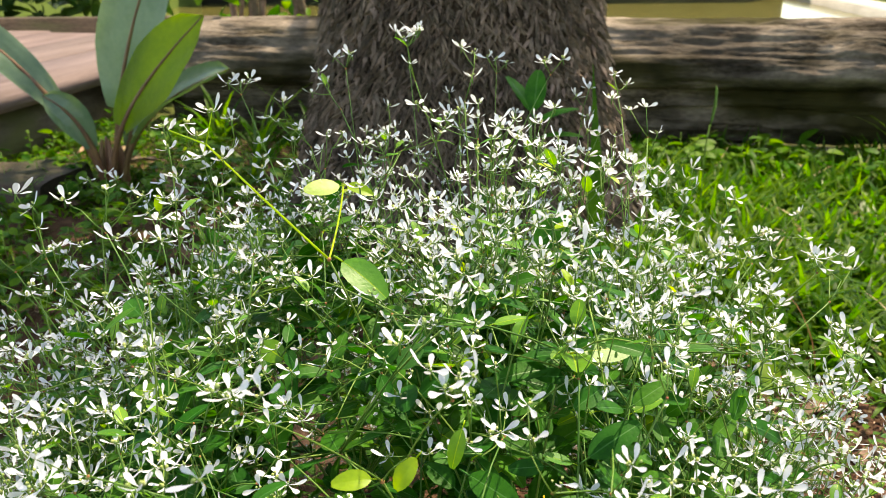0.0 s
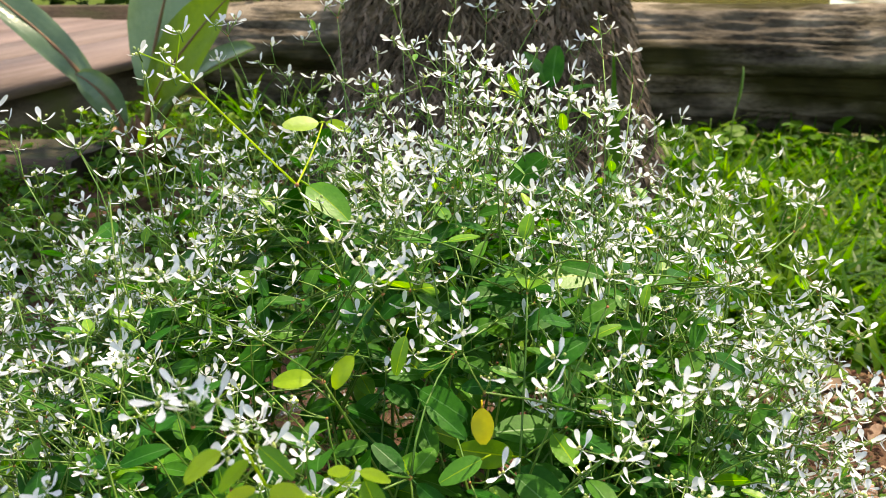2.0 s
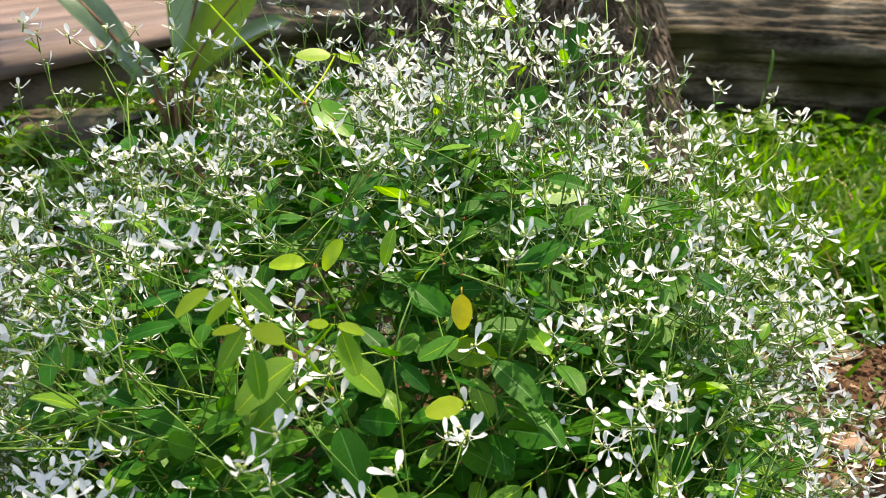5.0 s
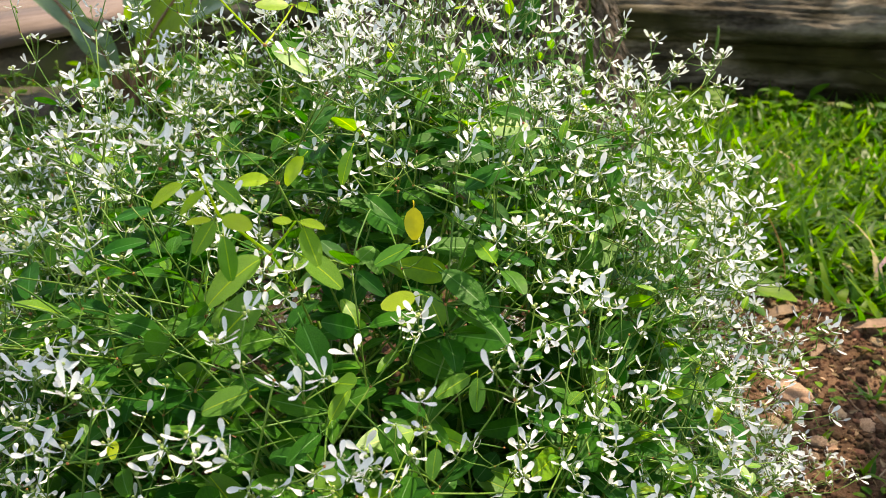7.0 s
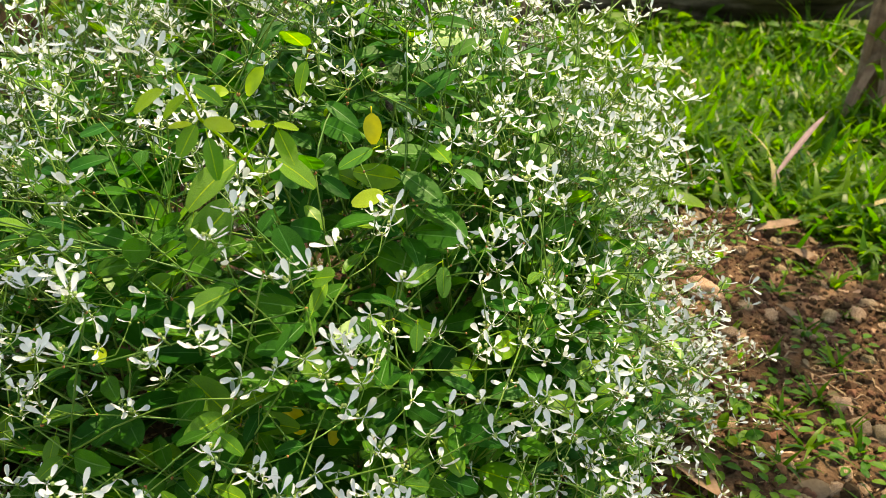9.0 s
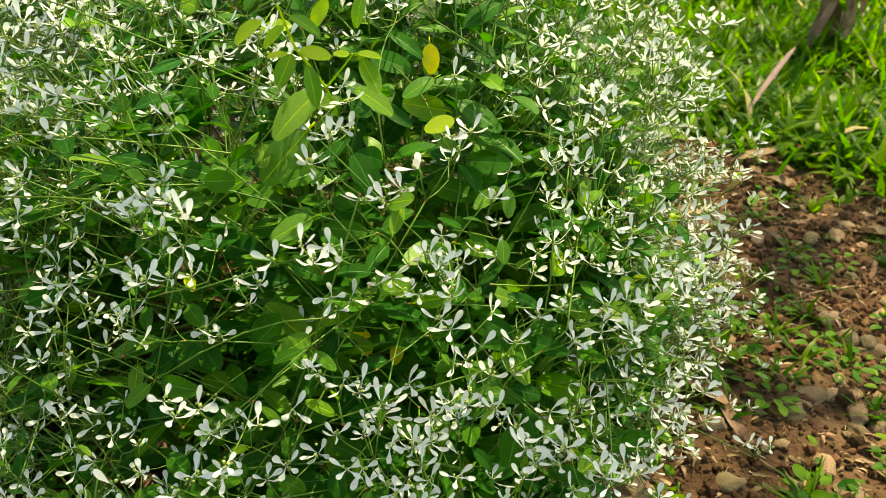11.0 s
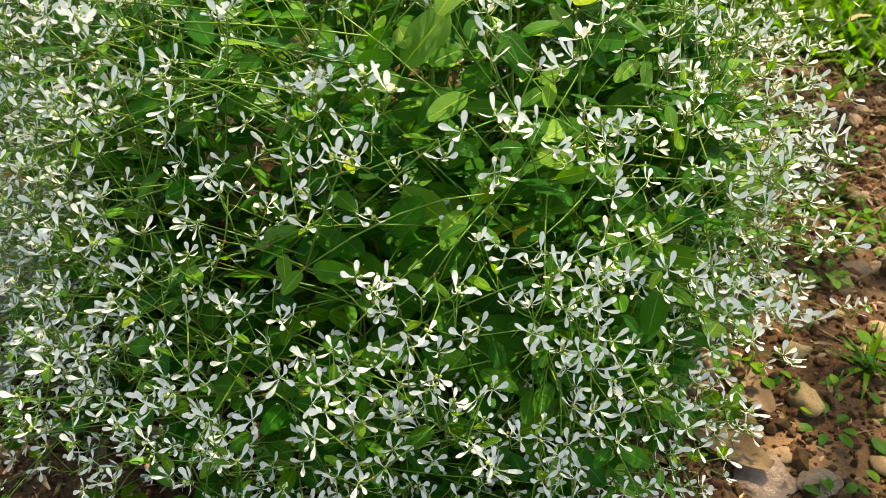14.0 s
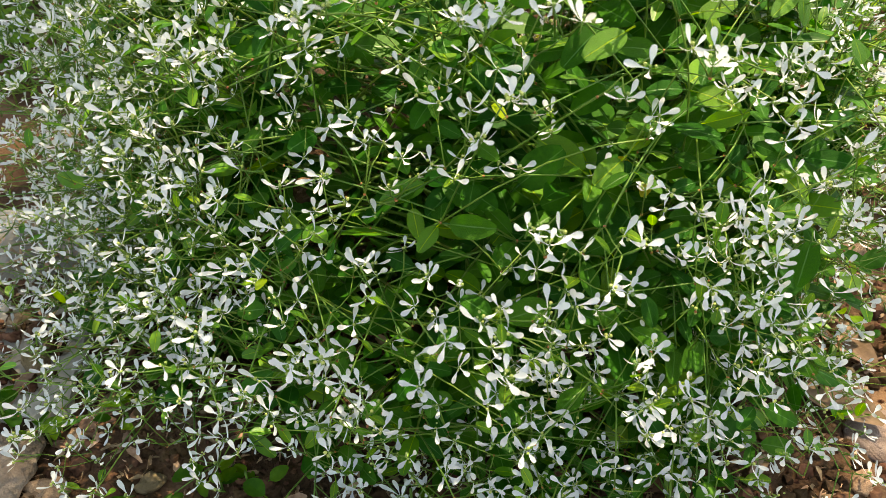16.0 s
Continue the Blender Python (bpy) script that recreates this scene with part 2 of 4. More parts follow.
BARK = material("palm_bark", (0.028, 0.019, 0.013), (0.085, 0.060, 0.043), 0.95, 18, 120, bump=0.006, vary=0.1, spec=0.1, stretch=(1, 1, 0.35))
FIBRE = material("palm_fibre", (0.045, 0.033, 0.024), (0.24, 0.178, 0.130), 0.9, 20, 150, vary=0.5, hue=0.015, spec=0.15)
LOGWOOD = material("weathered_log", (0.030, 0.022, 0.014), (0.27, 0.220, 0.178), 0.95, 9, 80, bump=0.007, vary=0.0, spec=0.1, stretch=(0.65, 1.8, 1.8), third=(0.034, 0.030, 0.011), third_cut=0.53)
# pale and dark blotches over the grain
lt = LOGWOOD.node_tree
ln = lt.nodes.new("ShaderNodeTexNoise")
ln.inputs["Scale"].default_value = 7.0
ln.inputs["Detail"].default_value = 8.0
lc = lt.nodes.new("ShaderNodeTexCoord")
lt.links.new(lc.outputs["Object"], ln.inputs[0])
lr = lt.nodes.new("ShaderNodeMapRange")
lr.inputs[1].default_value, lr.inputs[2].default_value, lr.inputs[3].default_value, lr.inputs[4].default_value = 0.35, 0.68, 0.45, 1.5
lt.links.new(ln.outputs[0], lr.inputs[0])
lh = [q for q in lt.nodes if q.type == "HUE_SAT"][0]
for k in list(lh.inputs["Value"].links):
    lt.links.remove(k)
lt.links.new(lr.outputs[0], lh.inputs["Value"])
PLANKWOOD = material("weathered_plank", (0.112, 0.076, 0.072), (0.215, 0.152, 0.148), 0.8, 8, 70, bump=0.002, vary=0.2, stretch=(3, 0.3, 3))
BEAMWOOD = material("dark_beam", (0.055, 0.043, 0.03), (0.15, 0.12, 0.085), 0.9, 8, 70, bump=0.004, vary=0.2, stretch=(1, 1, 3), third=(0.09, 0.095, 0.035))
DARKTIMBER = material("dark_timber", (0.020, 0.013, 0.009), (0.095, 0.064, 0.047), 0.95, 10, 80, bump=0.006, vary=0.1, stretch=(0.5, 2, 2), third=(0.030, 0.038, 0.012))
# pale grey-green: the sky's sheen is mixed into the base colour
BANANA = material("broad_leaf", (0.095, 0.165, 0.110), (0.145, 0.225, 0.155), 0.25, 14, 90, bump=0.0015, thin=0.3, thin_tint=(1.8, 1.8, 0.5), vary=0.15, spec=0.5)
# copy for the front leaf: the glow from behind is in its colour
BANANALIT = material("broad_leaf_backlit", (0.11, 0.21, 0.008), (0.16, 0.28, 0.012), 0.4, 14, 90, bump=0.0015, thin=0.62, thin_tint=(2.2, 1.9, 0.4), vary=0.1)
BANANARIB = material("broad_leaf_rib", (0.13, 0.06, 0.035), (0.22, 0.12, 0.05), 0.5, 20, 120, vary=0.15)
CONCRETE = material("concrete", (0.19, 0.172, 0.148), (0.37, 0.34, 0.30), 0.9, 14, 200, bump=0.002, vary=0.0, third=(0.17, 0.155, 0.135))
PALE = material("pale_concrete", (0.34, 0.32, 0.28), (0.50, 0.47, 0.42), 0.85, 3, 40, bump=0.003, vary=0.0)
DARKWALL = material("dark_wall", (0.012, 0.012, 0.012), (0.03, 0.03, 0.028), 0.9, 2, 20, bump=0.005, vary=0.0)
HEDGE = material("hedge_leaf", (0.018, 0.05, 0.010), (0.045, 0.11, 0.020), 0.5, 10, 80, thin=0.3, thin_tint=(1.6, 1.7, 0.5), vary=0.4, hue=0.03)
WATER = bpy.data.materials.new("pond_water")
WATER.use_nodes = True
wb = WATER.node_tree.nodes["Principled BSDF"]
wb.inputs["Base Color"].default_value = (0.13, 0.12, 0.035, 1)
wb.inputs["Roughness"].default_value = 0.12
wt = WATER.node_tree.nodes.new("ShaderNodeTexNoise")
wt.inputs["Scale"].default_value = 3.0
wbp = WATER.node_tree.nodes.new("ShaderNodeBump")
wbp.inputs["Distance"].default_value = 0.01
WATER.node_tree.links.new(wt.outputs[0], wbp.inputs["Height"])
WATER.node_tree.links.new(wbp.outputs[0], wb.inputs["Normal"])

# ---- ground ----
POND = (-3.9, 3.15, 4.75, 10.4)


def axis_lines(lo, hi, step, far):
    mid = list(np.arange(lo, hi, step))
    s, a, up = step, mid[-1], []
    while a < far:
        s = min(s * 1.14, far / 6)
        a += s
        up.append(a)
    s, a, down = step, mid[0], []
    while a > -far:
        s = min(s * 1.14, far / 6)
        a -= s
        down.append(a)
    return down[::-1] + mid + up


xs = sorted(axis_lines(-0.45, 1.0, 0.0125, 600) + [POND[0], POND[0] + 0.01, POND[1], POND[1] - 0.01])
ys = sorted(axis_lines(0.1, 1.35, 0.0125, 600) + [POND[2], POND[2] + 0.01, POND[3], POND[3] - 0.01])
gv, gf = [], []
for y in ys:
    for x in xs:
        inside = POND[0] + 0.005 < x < POND[1] - 0.005 and POND[2] + 0.005 < y < POND[3] - 0.005
        gv.append((x, y, -0.5 if inside else rough_z(x, y)))
nx = len(xs)
for j in range(len(ys) - 1):
    for i in range(nx - 1):
        a = j * nx + i
        gf.append((a, a + 1, a + nx + 1, a + nx))
ground = thing("ground", "reddish brown bare soil with small clods", "ground", mesh_of(tmpl(gv, gf), "ground", [SOIL]), kind="structure")
# grass tint far off
nt = SOIL.node_tree
hs = [q for q in nt.nodes if q.type == "HUE_SAT"][0]
gpos = nt.nodes.new("ShaderNodeNewGeometry")
gsep = nt.nodes.new("ShaderNodeSeparateXYZ")
nt.links.new(gpos.outputs["Position"], gsep.inputs[0])
gmap = nt.nodes.new("ShaderNodeMapRange")
gmap.inputs[1].default_value, gmap.inputs[2].default_value = 1.6, 2.6
gdist = nt.nodes.new("ShaderNodeVectorMath")
gdist.operation = "DISTANCE"
gdist.inputs[1].default_value = (0.3, 0.6, 0.0)
nt.links.new(gpos.outputs["Position"], gdist.inputs[0])
nt.links.new(gdist.outputs["Value"], gmap.inputs[0])
gmix = nt.nodes.new("ShaderNodeMix")
gmix.data_type = "RGBA"
nt.links.new(gmap.outputs[0], gmix.inputs[0])
nt.links.new(hs.outputs[0], gmix.inputs[6])
gmix.inputs[7].default_value = (0.065, 0.10, 0.02, 1)
nt.links.new(gmix.outputs[2], nt.nodes["Principled BSDF"].inputs["Base Color"])

water = thing("water", "still olive-green pond water behind the log", "water",
              mesh_of(tmpl([(POND[0], POND[2], -0.16), (POND[1], POND[2], -0.16), (POND[1], POND[3], -0.16), (POND[0], POND[3], -0.16)], [(0, 1, 2, 3)]), "water", [WATER], False), kind="structure")
thing("pond_kerb", "pale sunlit concrete edge of the pond", "kerb", mesh_of(box(3.12, 3.5, 2.6, 11.0, -0.5, -0.085, 0.02), "pond_kerb", [PALE]), kind="structure")
thing("wall_back", "dark wall across the far side of the pond", "wall", mesh_of(box(-9, 3.1, 10.35, 10.6, -0.5, 1.9, 0.02), "wall_back", [DARKWALL]), kind="structure")
sv, sf = [], []
SN = 70
for a in range(SN + 1):
    for b in range(SN + 1):
        y = 0.585 - 0.24 * b / SN + 0.012 * nz(a * 0.3, 8.0)
        edge = -0.222 + 0.016 * nz(y * 14, 1.0) + 0.008 * nz(y * 45, 2.0)
        x = edge - 0.7 * (a / SN) ** 2
        yy = y - 0.02 * abs(nz(x * 14, 5.0)) if b == 0 else y
        z = 0.024 + 0.004 * nz(x * 10, y * 10) + 0.003 * nz(x * 40, y * 40)
        sv.append((x, yy, -0.03 if a in (0, SN) or b in (0, SN) else z))
for a in range(SN):
    for b in range(SN):
        q = a * (SN + 1) + b
        sf.append((q, q + 1, q + SN + 2, q + SN + 1))
slab = tmpl(sv, sf)


def top_z(x, y):
    return 0.026 if -0.9 < x < -0.235 and 0.36 < y < 0.57 else rough_z(x, y)


thing("pavement", "rough grey concrete slab beside the bush", "pavement", mesh_of(slab, "pavement", [CONCRETE]), kind="structure")

# ---- palm ----
TX, TY = 0.012, 1.78


def trunk_r(z):
    return 0.225 + 0.155 * math.exp(-max(z, 0) / 0.32)


def palm_tree():
    root = thing("palm_tree", "stout palm with a grey-brown fibrous trunk base", "palm tree")
    root.matrix_basis = pose(TX, TY, 0)
    v, f = [], []
    zs = list(np.linspace(-0.08, 0.75, 48)) + list(np.linspace(0.9, 3.9, 14))
    N = 72
    for z in zs:
        for k in range(N):
            a = 2 * math.pi * k / N
            r = trunk_r(z) * (1 + 0.03 * nz(math.cos(a) * 2, math.sin(a) * 2, z * 3) + 0.025 * nz(math.cos(a) * 9, math.sin(a) * 9, z * 6)) - (0.04 if z > 2 else 0)
            v.append((r * math.cos(a), r * math.sin(a), z))
    for j in range(len(zs) - 1):
        for k in range(N):
            k2 = (k + 1) % N
            f.append((j * N + k, j * N + k2, (j + 1) * N + k2, (j + 1) * N + k))
    f.append(tuple(range((len(zs) - 1) * N, len(zs) * N)))
    part("trunk", mesh_of(tmpl(v, f), "palm_trunk", [BARK]), root)
    bag = Bag()
    strip = tmpl([(-0.5, 0, 0), (0.5, 0, 0), (0, 0, 0.5), (-0.4, -0.55, 0.5), (0.4, -0.55, 0.5), (0, -0.5, 1.0), (0, -1, 0.75)],
                 [(0, 3, 5, 2), (1, 2, 5, 4), (3, 6, 5), (4, 5, 6)])
    for i in range(11000):
        a = rng.uniform(-math.pi * 0.98, 0.05)          # the side towards the path
        z = rng.uniform(0.0, 0.72)
        r = trunk_r(z) * (1 + 0.03 * nz(math.cos(a) * 2, math.sin(a) * 2, z * 3)) - 0.004
        L = rng.uniform(0.016, 0.042) * (1.2 if z < 0.3 else 1)
        w = rng.uniform(0.004, 0.0095)
        out = Vector((math.cos(a), math.sin(a), 0))
        tang = Vector((-math.sin(a), math.cos(a), 0))
        tilt = rng.normal(0, 0.75) + 0.35 * nz(math.cos(a) * 3, z * 5, 2)
        down = (Vector((0, 0, -1)) + tang * tilt + out * rng.uniform(0.05, 0.8)).normalized()
        m = Matrix.Identity(4)
        side = down.cross(out).normalized()
        up = side.cross(down)
        if up.dot(out) < 0:
            up = -up
        p = out * r
        for q in range(3):
            m[q][0], m[q][1], m[q][2] = side[q] * w, -down[q] * L, up[q] * w * 1.3
        m[0][3], m[1][3], m[2][3] = p.x, p.y, z + L * 0.4
        bag.add(strip, m)
    part("bark_fibre", bag.mesh("bark_fibre", [FIBRE], False), root, "shaggy brown root fibres", kind="stuff")
    # unseen crown, added to throw dappled shade on the bush
    for i, a in enumerate((0.75, 0.10, 1.3, 1.9, -0.27, 3.3, 4.0, 4.6, 5.1)):
        el = 0.75 - 0.37 * (i % 3)
        L = 1.9
        d = Vector((math.cos(a), math.sin(a), 0))
        mid = Vector((0, 0, 3.9)) + d * L * 0.5 + Vector((0, 0, L * 0.5 * el))
        end = Vector((0, 0, 3.9)) + d * L + Vector((0, 0, L * (el - 0.75)))
        pts = bezier([(0, 0, 3.85), mid, end], 14)
        bag = Bag()
        bag.add(tube(pts, np.linspace(0.025, 0.005, 14), 5, 1))
        lf = blade(1, 1, lambda t: 1 - 0.9 * t ** 2, cols=(-1, 0, 1), bend=0.3, fold=0.3, rows=4, mid=0)
        for k in range(52):
            t = 0.14 + 0.86 * k / 52
            i0 = min(int(t * 13), 12)
            p = pts[i0] + (pts[i0 + 1] - pts[i0]) * (t * 13 - i0)
            fw = Vector(pts[i0 + 1] - pts[i0]).normalized()
            sd = fw.cross(Vector((0, 0, 1))).normalized()
            for s in (-1, 1):
                # leaflets left out: gaps let sun onto the near shoots, others at random
                sun_gap = (i == 4 and (s < 0 and 0.38 < t < 0.62 or s > 0 and 0.42 < t < 0.50)) or (i == 1 and s > 0 and 0.35 < t < 0.61)
                if sun_gap or rng.random() < (0.35 if i == 1 else 0.12):
                    continue
                ln = 0.42 * math.sin(math.pi * (0.12 + 0.84 * t)) + 0.06
                dr = sd * s + fw * 0.6 + Vector((rng.normal(0, 0.12), rng.normal(0, 0.12), rng.normal(-0.25, 0.25)))
                bag.add(lf, basis(p, dr, (rng.normal(0, 0.4), rng.normal(0, 0.4), 1), ln, 0.027 / ln))
        part("frond", bag.mesh("frond", [HEDGE, STEM]), root, "unseen green feather frond added to shade the bush")
    return root


palm_tree()


# ---- fallen log ----
def fallen_log():
    R, x0, x1, NL, N = 0.172, -0.88, 2.9, 320, 200
    v, f = [], []
    for i in range(NL + 1):
        x = x0 + (x1 - x0) * i / NL
        for k in range(N):
            a = 2 * math.pi * k / N
            c, s = math.cos(a), math.sin(a)
            g = abs(nz(x * 1.1, c * 5.5 + 4, s * 5.5))
            g2 = abs(nz(x * 3.2, c * 16, s * 16 + 9))
            r = R * (1 + 0.07 * nz(x * 0.9, c * 1.2, s * 1.2)) + 0.020 * nz(x * 1.6, c * 3.5, s * 3.5) - 0.012 * max(0, 0.08 - g) / 0.08 - 0.006 * max(0, 0.14 - g2) / 0.14 - 0.003 * max(0, 0.2 - abs(nz(x * 4.5, c * 34, s * 34))) / 0.2 + 0.004 * nz(x * 14, c * 20, s * 20)
            kn = math.exp(-(((x - 1.02) / 0.07) ** 2 + ((a - 2.55) / 0.3) ** 2))
            r += 0.03 * kn
            # hollow flank under the upper shell, deepened so that it falls into shade
            hol = min(1, max(0, (0.22 - s) / 0.3)) * min(1, max(0, -c / 0.3)) * min(1, max(0, (s + 1.05) / 0.3))
            r -= (0.078 + 0.02 * nz(x * 2.2, c * 3, s * 3 + 20)) * hol
            v.append((x, 2.47 + 0.02 * math.sin(x * 1.3) + r * c, 0.160 - 0.012 * x + r * s))
    for i in range(NL):
        for k in range(N):
            k2 = (k + 1) % N
            f.append((i * N + k, i * N + k2, (i + 1) * N + k2, (i + 1) * N + k))
    f.append(tuple(range(N)))
    f.append(tuple(range(NL * N, (NL + 1) * N))[::-1])
    return thing("fallen_log", "weathered grey fallen log with long cracks lying behind the palm", "log", mesh_of(tmpl(v, f), "fallen_log", [LOGWOOD]))


fallen_log()


# ---- plank platform ----
def platform():
    root = thing("plank_platform", "low platform of weathered pinkish wooden planks", "platform", at=pose(-1.10, 1.45, 0, 0, 0, -6))
    for i in range(6):
        w = 0.27
        t = box(-w * (i + 1) + 0.006, -w * i, 0, 1.68 + 0.05 * (i % 2), 0.180, 0.226, 0.006)
        for q in range(len(t[0])):
            t[0][q, 2] += 0.006 * nz(t[0][q, 0] * 3, t[0][q, 1] * 2, i)
        part("plank", mesh_of(t, "plank", [PLANKWOOD]), root)
    for y in (0.10, 0.75, 1.45):
        part("beam", mesh_of(box(-1.60, -0.30, y, y + 0.12, -0.0, 0.176, 0.008), "beam", [BEAMWOOD]), root, "dark supporting beam")
    part("beam", mesh_of(box(-0.20, -0.06, 0.02, 1.64, 0.0, 0.158, 0.012), "beam", [BEAMWOOD]), root, "dark supporting beam")
    return root


platform()
thing("timber_rail", "mossy grey timber beam beyond the platform", "timber", mesh_of(box(-4.2, -1.0, 3.30, 3.46, 0.0, 0.265, 0.03), "timber_rail", [DARKTIMBER]))


def half_log():
    v, f = [], []
    N, NL = 20, 24
    for i in range(NL + 1):
        x = -1.60 + 0.79 * i / NL
        for k in range(N):
            a = 2 * math.pi * k / N
            c, s = math.cos(a), math.sin(a)
            v.append((x, 1.66 + 0.11 * c + 0.015 * nz(x * 6, c * 3, s * 3), 0.055 + max(-0.07, min(0.042, 0.085 * s)) + 0.008 * nz(x * 12, c * 6, s * 6)))
    for i in range(NL):
        for k in range(N):
            k2 = (k + 1) % N
            f.append((i * N + k, i * N + k2, (i + 1) * N + k2, (i + 1) * N + k))
    f.append(tuple(range(N)))
    f.append(tuple(range(NL * N, (NL + 1) * N))[::-1])
    return thing("flat_timber", "short dark flat timber half sunk in the soil", "timber", mesh_of(tmpl(v, f), "flat_timber", [DARKTIMBER]))


half_log()


# ---- broad-leaved plant ----
def broad_plant():
    root = thing("broad_leaf_plant", "young banana-like plant with broad green leaves and reddish stalks", "plant", at=pose(-0.755, 1.76, ground_z(-0.755, 1.76)) @ Matrix.Scale(0.91, 4))

    def leaf(ctrl, start, width, nrm, mt, name="leaf", cup=0.25):
        pts = bezier(ctrl, 22)
        n0 = int(start * 21)
        spine = pts[n0:]
        v, f = [], []
        cols = np.linspace(-1, 1, 13)
        up = Vector(nrm).normalized()
        for i, p in enumerate(spine):
            t = i / (len(spine) - 1)
            w = width / 2 * (math.sin(math.pi * min(1, t ** 1.3 * 0.96 + 0.04)) ** 0.52)
            d = Vector(spine[min(i + 1, len(spine) - 1)] - spine[max(i - 1, 0)]).normalized()
            s = up.cross(d).normalized()
            n = d.cross(s)
            for c in cols:
                q = Vector(p) + s * (c * w) + n * (cup * w * abs(c) ** 1.4 + 0.004 * math.sin(26 * t * 3.2 - abs(c) * 5) * abs(c) + 0.004 * nz(t * 9, c * 4, width * 50))
                v.append(q[:])
        nc = len(cols)
        for i in range(len(spine) - 1):
            for k in range(nc - 1):
                a = i * nc + k
                f.append((a, a + nc, a + nc + 1, a + 1))
        ob = part(name, mesh_of(tmpl(v, f), "broad_leaf", [mt]), root, "glossy broad leaf" if mt is BANANA else "broad leaf with light from behind put into its yellow-green colour")
        part("midrib", mesh_of(tube(pts, np.linspace(0.0095, 0.0012, 22), 7), "midrib", [BANANARIB]), ob, "reddish stalk and midrib")

    leaf([(0.0, -0.02, 0), (0.02, -0.03, 0.12), (0.07, -0.05, 0.22), (0.285, -0.05, 0.405)], 0.47, 0.155, (-0.45, -0.85, 0.25), BANANALIT, cup=0.10)
    leaf([(-0.01, 0.02, 0), (0.01, 0.03, 0.16), (0.02, 0.05, 0.30), (0.17, 0.06, 0.58)], 0.40, 0.185, (-0.3, -0.93, 0.1), BANANA, cup=0.10)
    leaf([(-0.02, 0, 0), (-0.05, -0.02, 0.12), (-0.11, -0.04, 0.29), (-0.34, -0.08, 0.46)], 0.45, 0.088, (0.25, -0.6, 0.75), BANANA)
    leaf([(0.02, 0, 0), (0.04, -0.02, 0.10), (0.12, -0.04, 0.22), (0.335, -0.06, 0.292)], 0.40, 0.135, (-0.15, -0.35, 0.9), BANANA)
    leaf([(-0.02, -0.02, 0), (-0.01, -0.04, 0.10), (-0.03, -0.06, 0.19), (-0.10, -0.08, 0.235)], 0.42, 0.075, (0.3, -0.8, 0.5), BANANA)
    leaf([(0.0, 0.02, 0), (0.02, 0.04, 0.08), (0.04, 0.05, 0.16), (0.07, 0.06, 0.22)], 0.4, 0.05, (-0.2, -0.9, 0.3), BANANA)
    b = Bag()
    for i in range(5):
        a = i * 1.26
        b.add(tube(bezier([(0.025 * math.cos(a), 0.025 * math.sin(a), -0.02), (0.03 * math.cos(a), 0.03 * math.sin(a), 0.05), (0.018 * math.cos(a), 0.018 * math.sin(a), 0.12)], 5), [0.012, 0.011, 0.009, 0.007, 0.003], 7))
    part("base", b.mesh("plant_base", [BANANARIB]), root, "brown sheathed stalk base")


broad_plant()

# ---- flowering bush ----
BX, BY = 0.115, 0.510          # where the stems rise
CX, CY, HZ, EXP = 0.120, 0.515, 0.390, 2.6


def on_dome(theta, phi, k=1.0):
    """A lumpy, flat-topped dome, wider towards -x. theta round, phi from the zenith; k: share of the radius."""
    a, b, c = math.cos(theta) * math.sin(phi), math.sin(theta) * math.sin(phi), max(0.0, math.cos(phi))
    n = (math.hypot(a, b) ** EXP + c ** EXP) ** (1 / EXP)
    lump = 1 + 0.11 * nz(math.cos(theta) * 1.8, math.sin(theta) * 1.8, phi * 1.8 + 4) + 0.05 * nz(a * 6, b * 6, c * 6 + 9)
    low = min(1.0, max(0.0, (phi - 1.0) / 0.5))
    side = min(1.0, max(0.0, (b + 0.5) / 0.5))
    rx = (0.255 - 0.075 * low) * (1 - side) + (0.235 + 0.050 * low) * side if a > 0 else 0.375
    ry = 0.36 if b > 0 else 0.308
    k = k * lump / n
    return np.array([CX + rx * k * a, CY + ry * k * b, HZ * k * c])


def petal(length, width, lift, tip):
    """A spoon: a narrow claw that widens to a rounded blade, cupped upwards."""
    v, f = [], []
    shape = ((0.0, 0.13), (0.22, 0.15), (0.40, 0.30), (0.55, 0.66), (0.70, 0.96), (0.83, 1.0), (0.94, 0.74), (1.0, 0.30))
    for t, w in shape:
        x = length * t
        z = lift * length * t + tip * length * t ** 2.2
        for c in (-1, 0, 1):
            v.append((x, c * w * width / 2, z + abs(c) * w * width * 0.16))
    for i in range(len(shape) - 1):
        for k in range(2):
            a = i * 3 + k
            f.append((a, a + 3, a + 4, a + 1))
    return tmpl(v, f, 0)


BALL = ico(1)


def flower(n, r):
    """One head: spoon-shaped white petals round a small green knob with buds."""
    ts = []
    a0 = r.uniform(0, 6.3)
    for i in range(n):
        a = a0 + 2 * math.pi * i / max(n, 4) + r.normal(0, 0.22)
        p = petal(r.uniform(0.0056, 0.0084), r.uniform(0.0020, 0.0028), r.uniform(-0.1, 0.25), r.uniform(0.1, 0.85))
        ts.append(moved(p, Matrix.Rotation(a, 4, "Z") @ Matrix.Rotation(r.normal(0, 0.3), 4, "X")))
    for i in range(3):
        s = r.uniform(0.0005, 0.0009)
        ts.append(remat(moved(BALL, Matrix.Translation((r.normal(0, 0.0013), r.normal(0, 0.0013), 0.0008 + i * 0.0006)) @ Matrix.Diagonal((s, s, s * 1.2, 1))), 1))
    ts.append(remat(tube([(0, 0, 0.001), (0, 0, -0.004)], 0.0004, 4), 2))
    return merge(*ts)


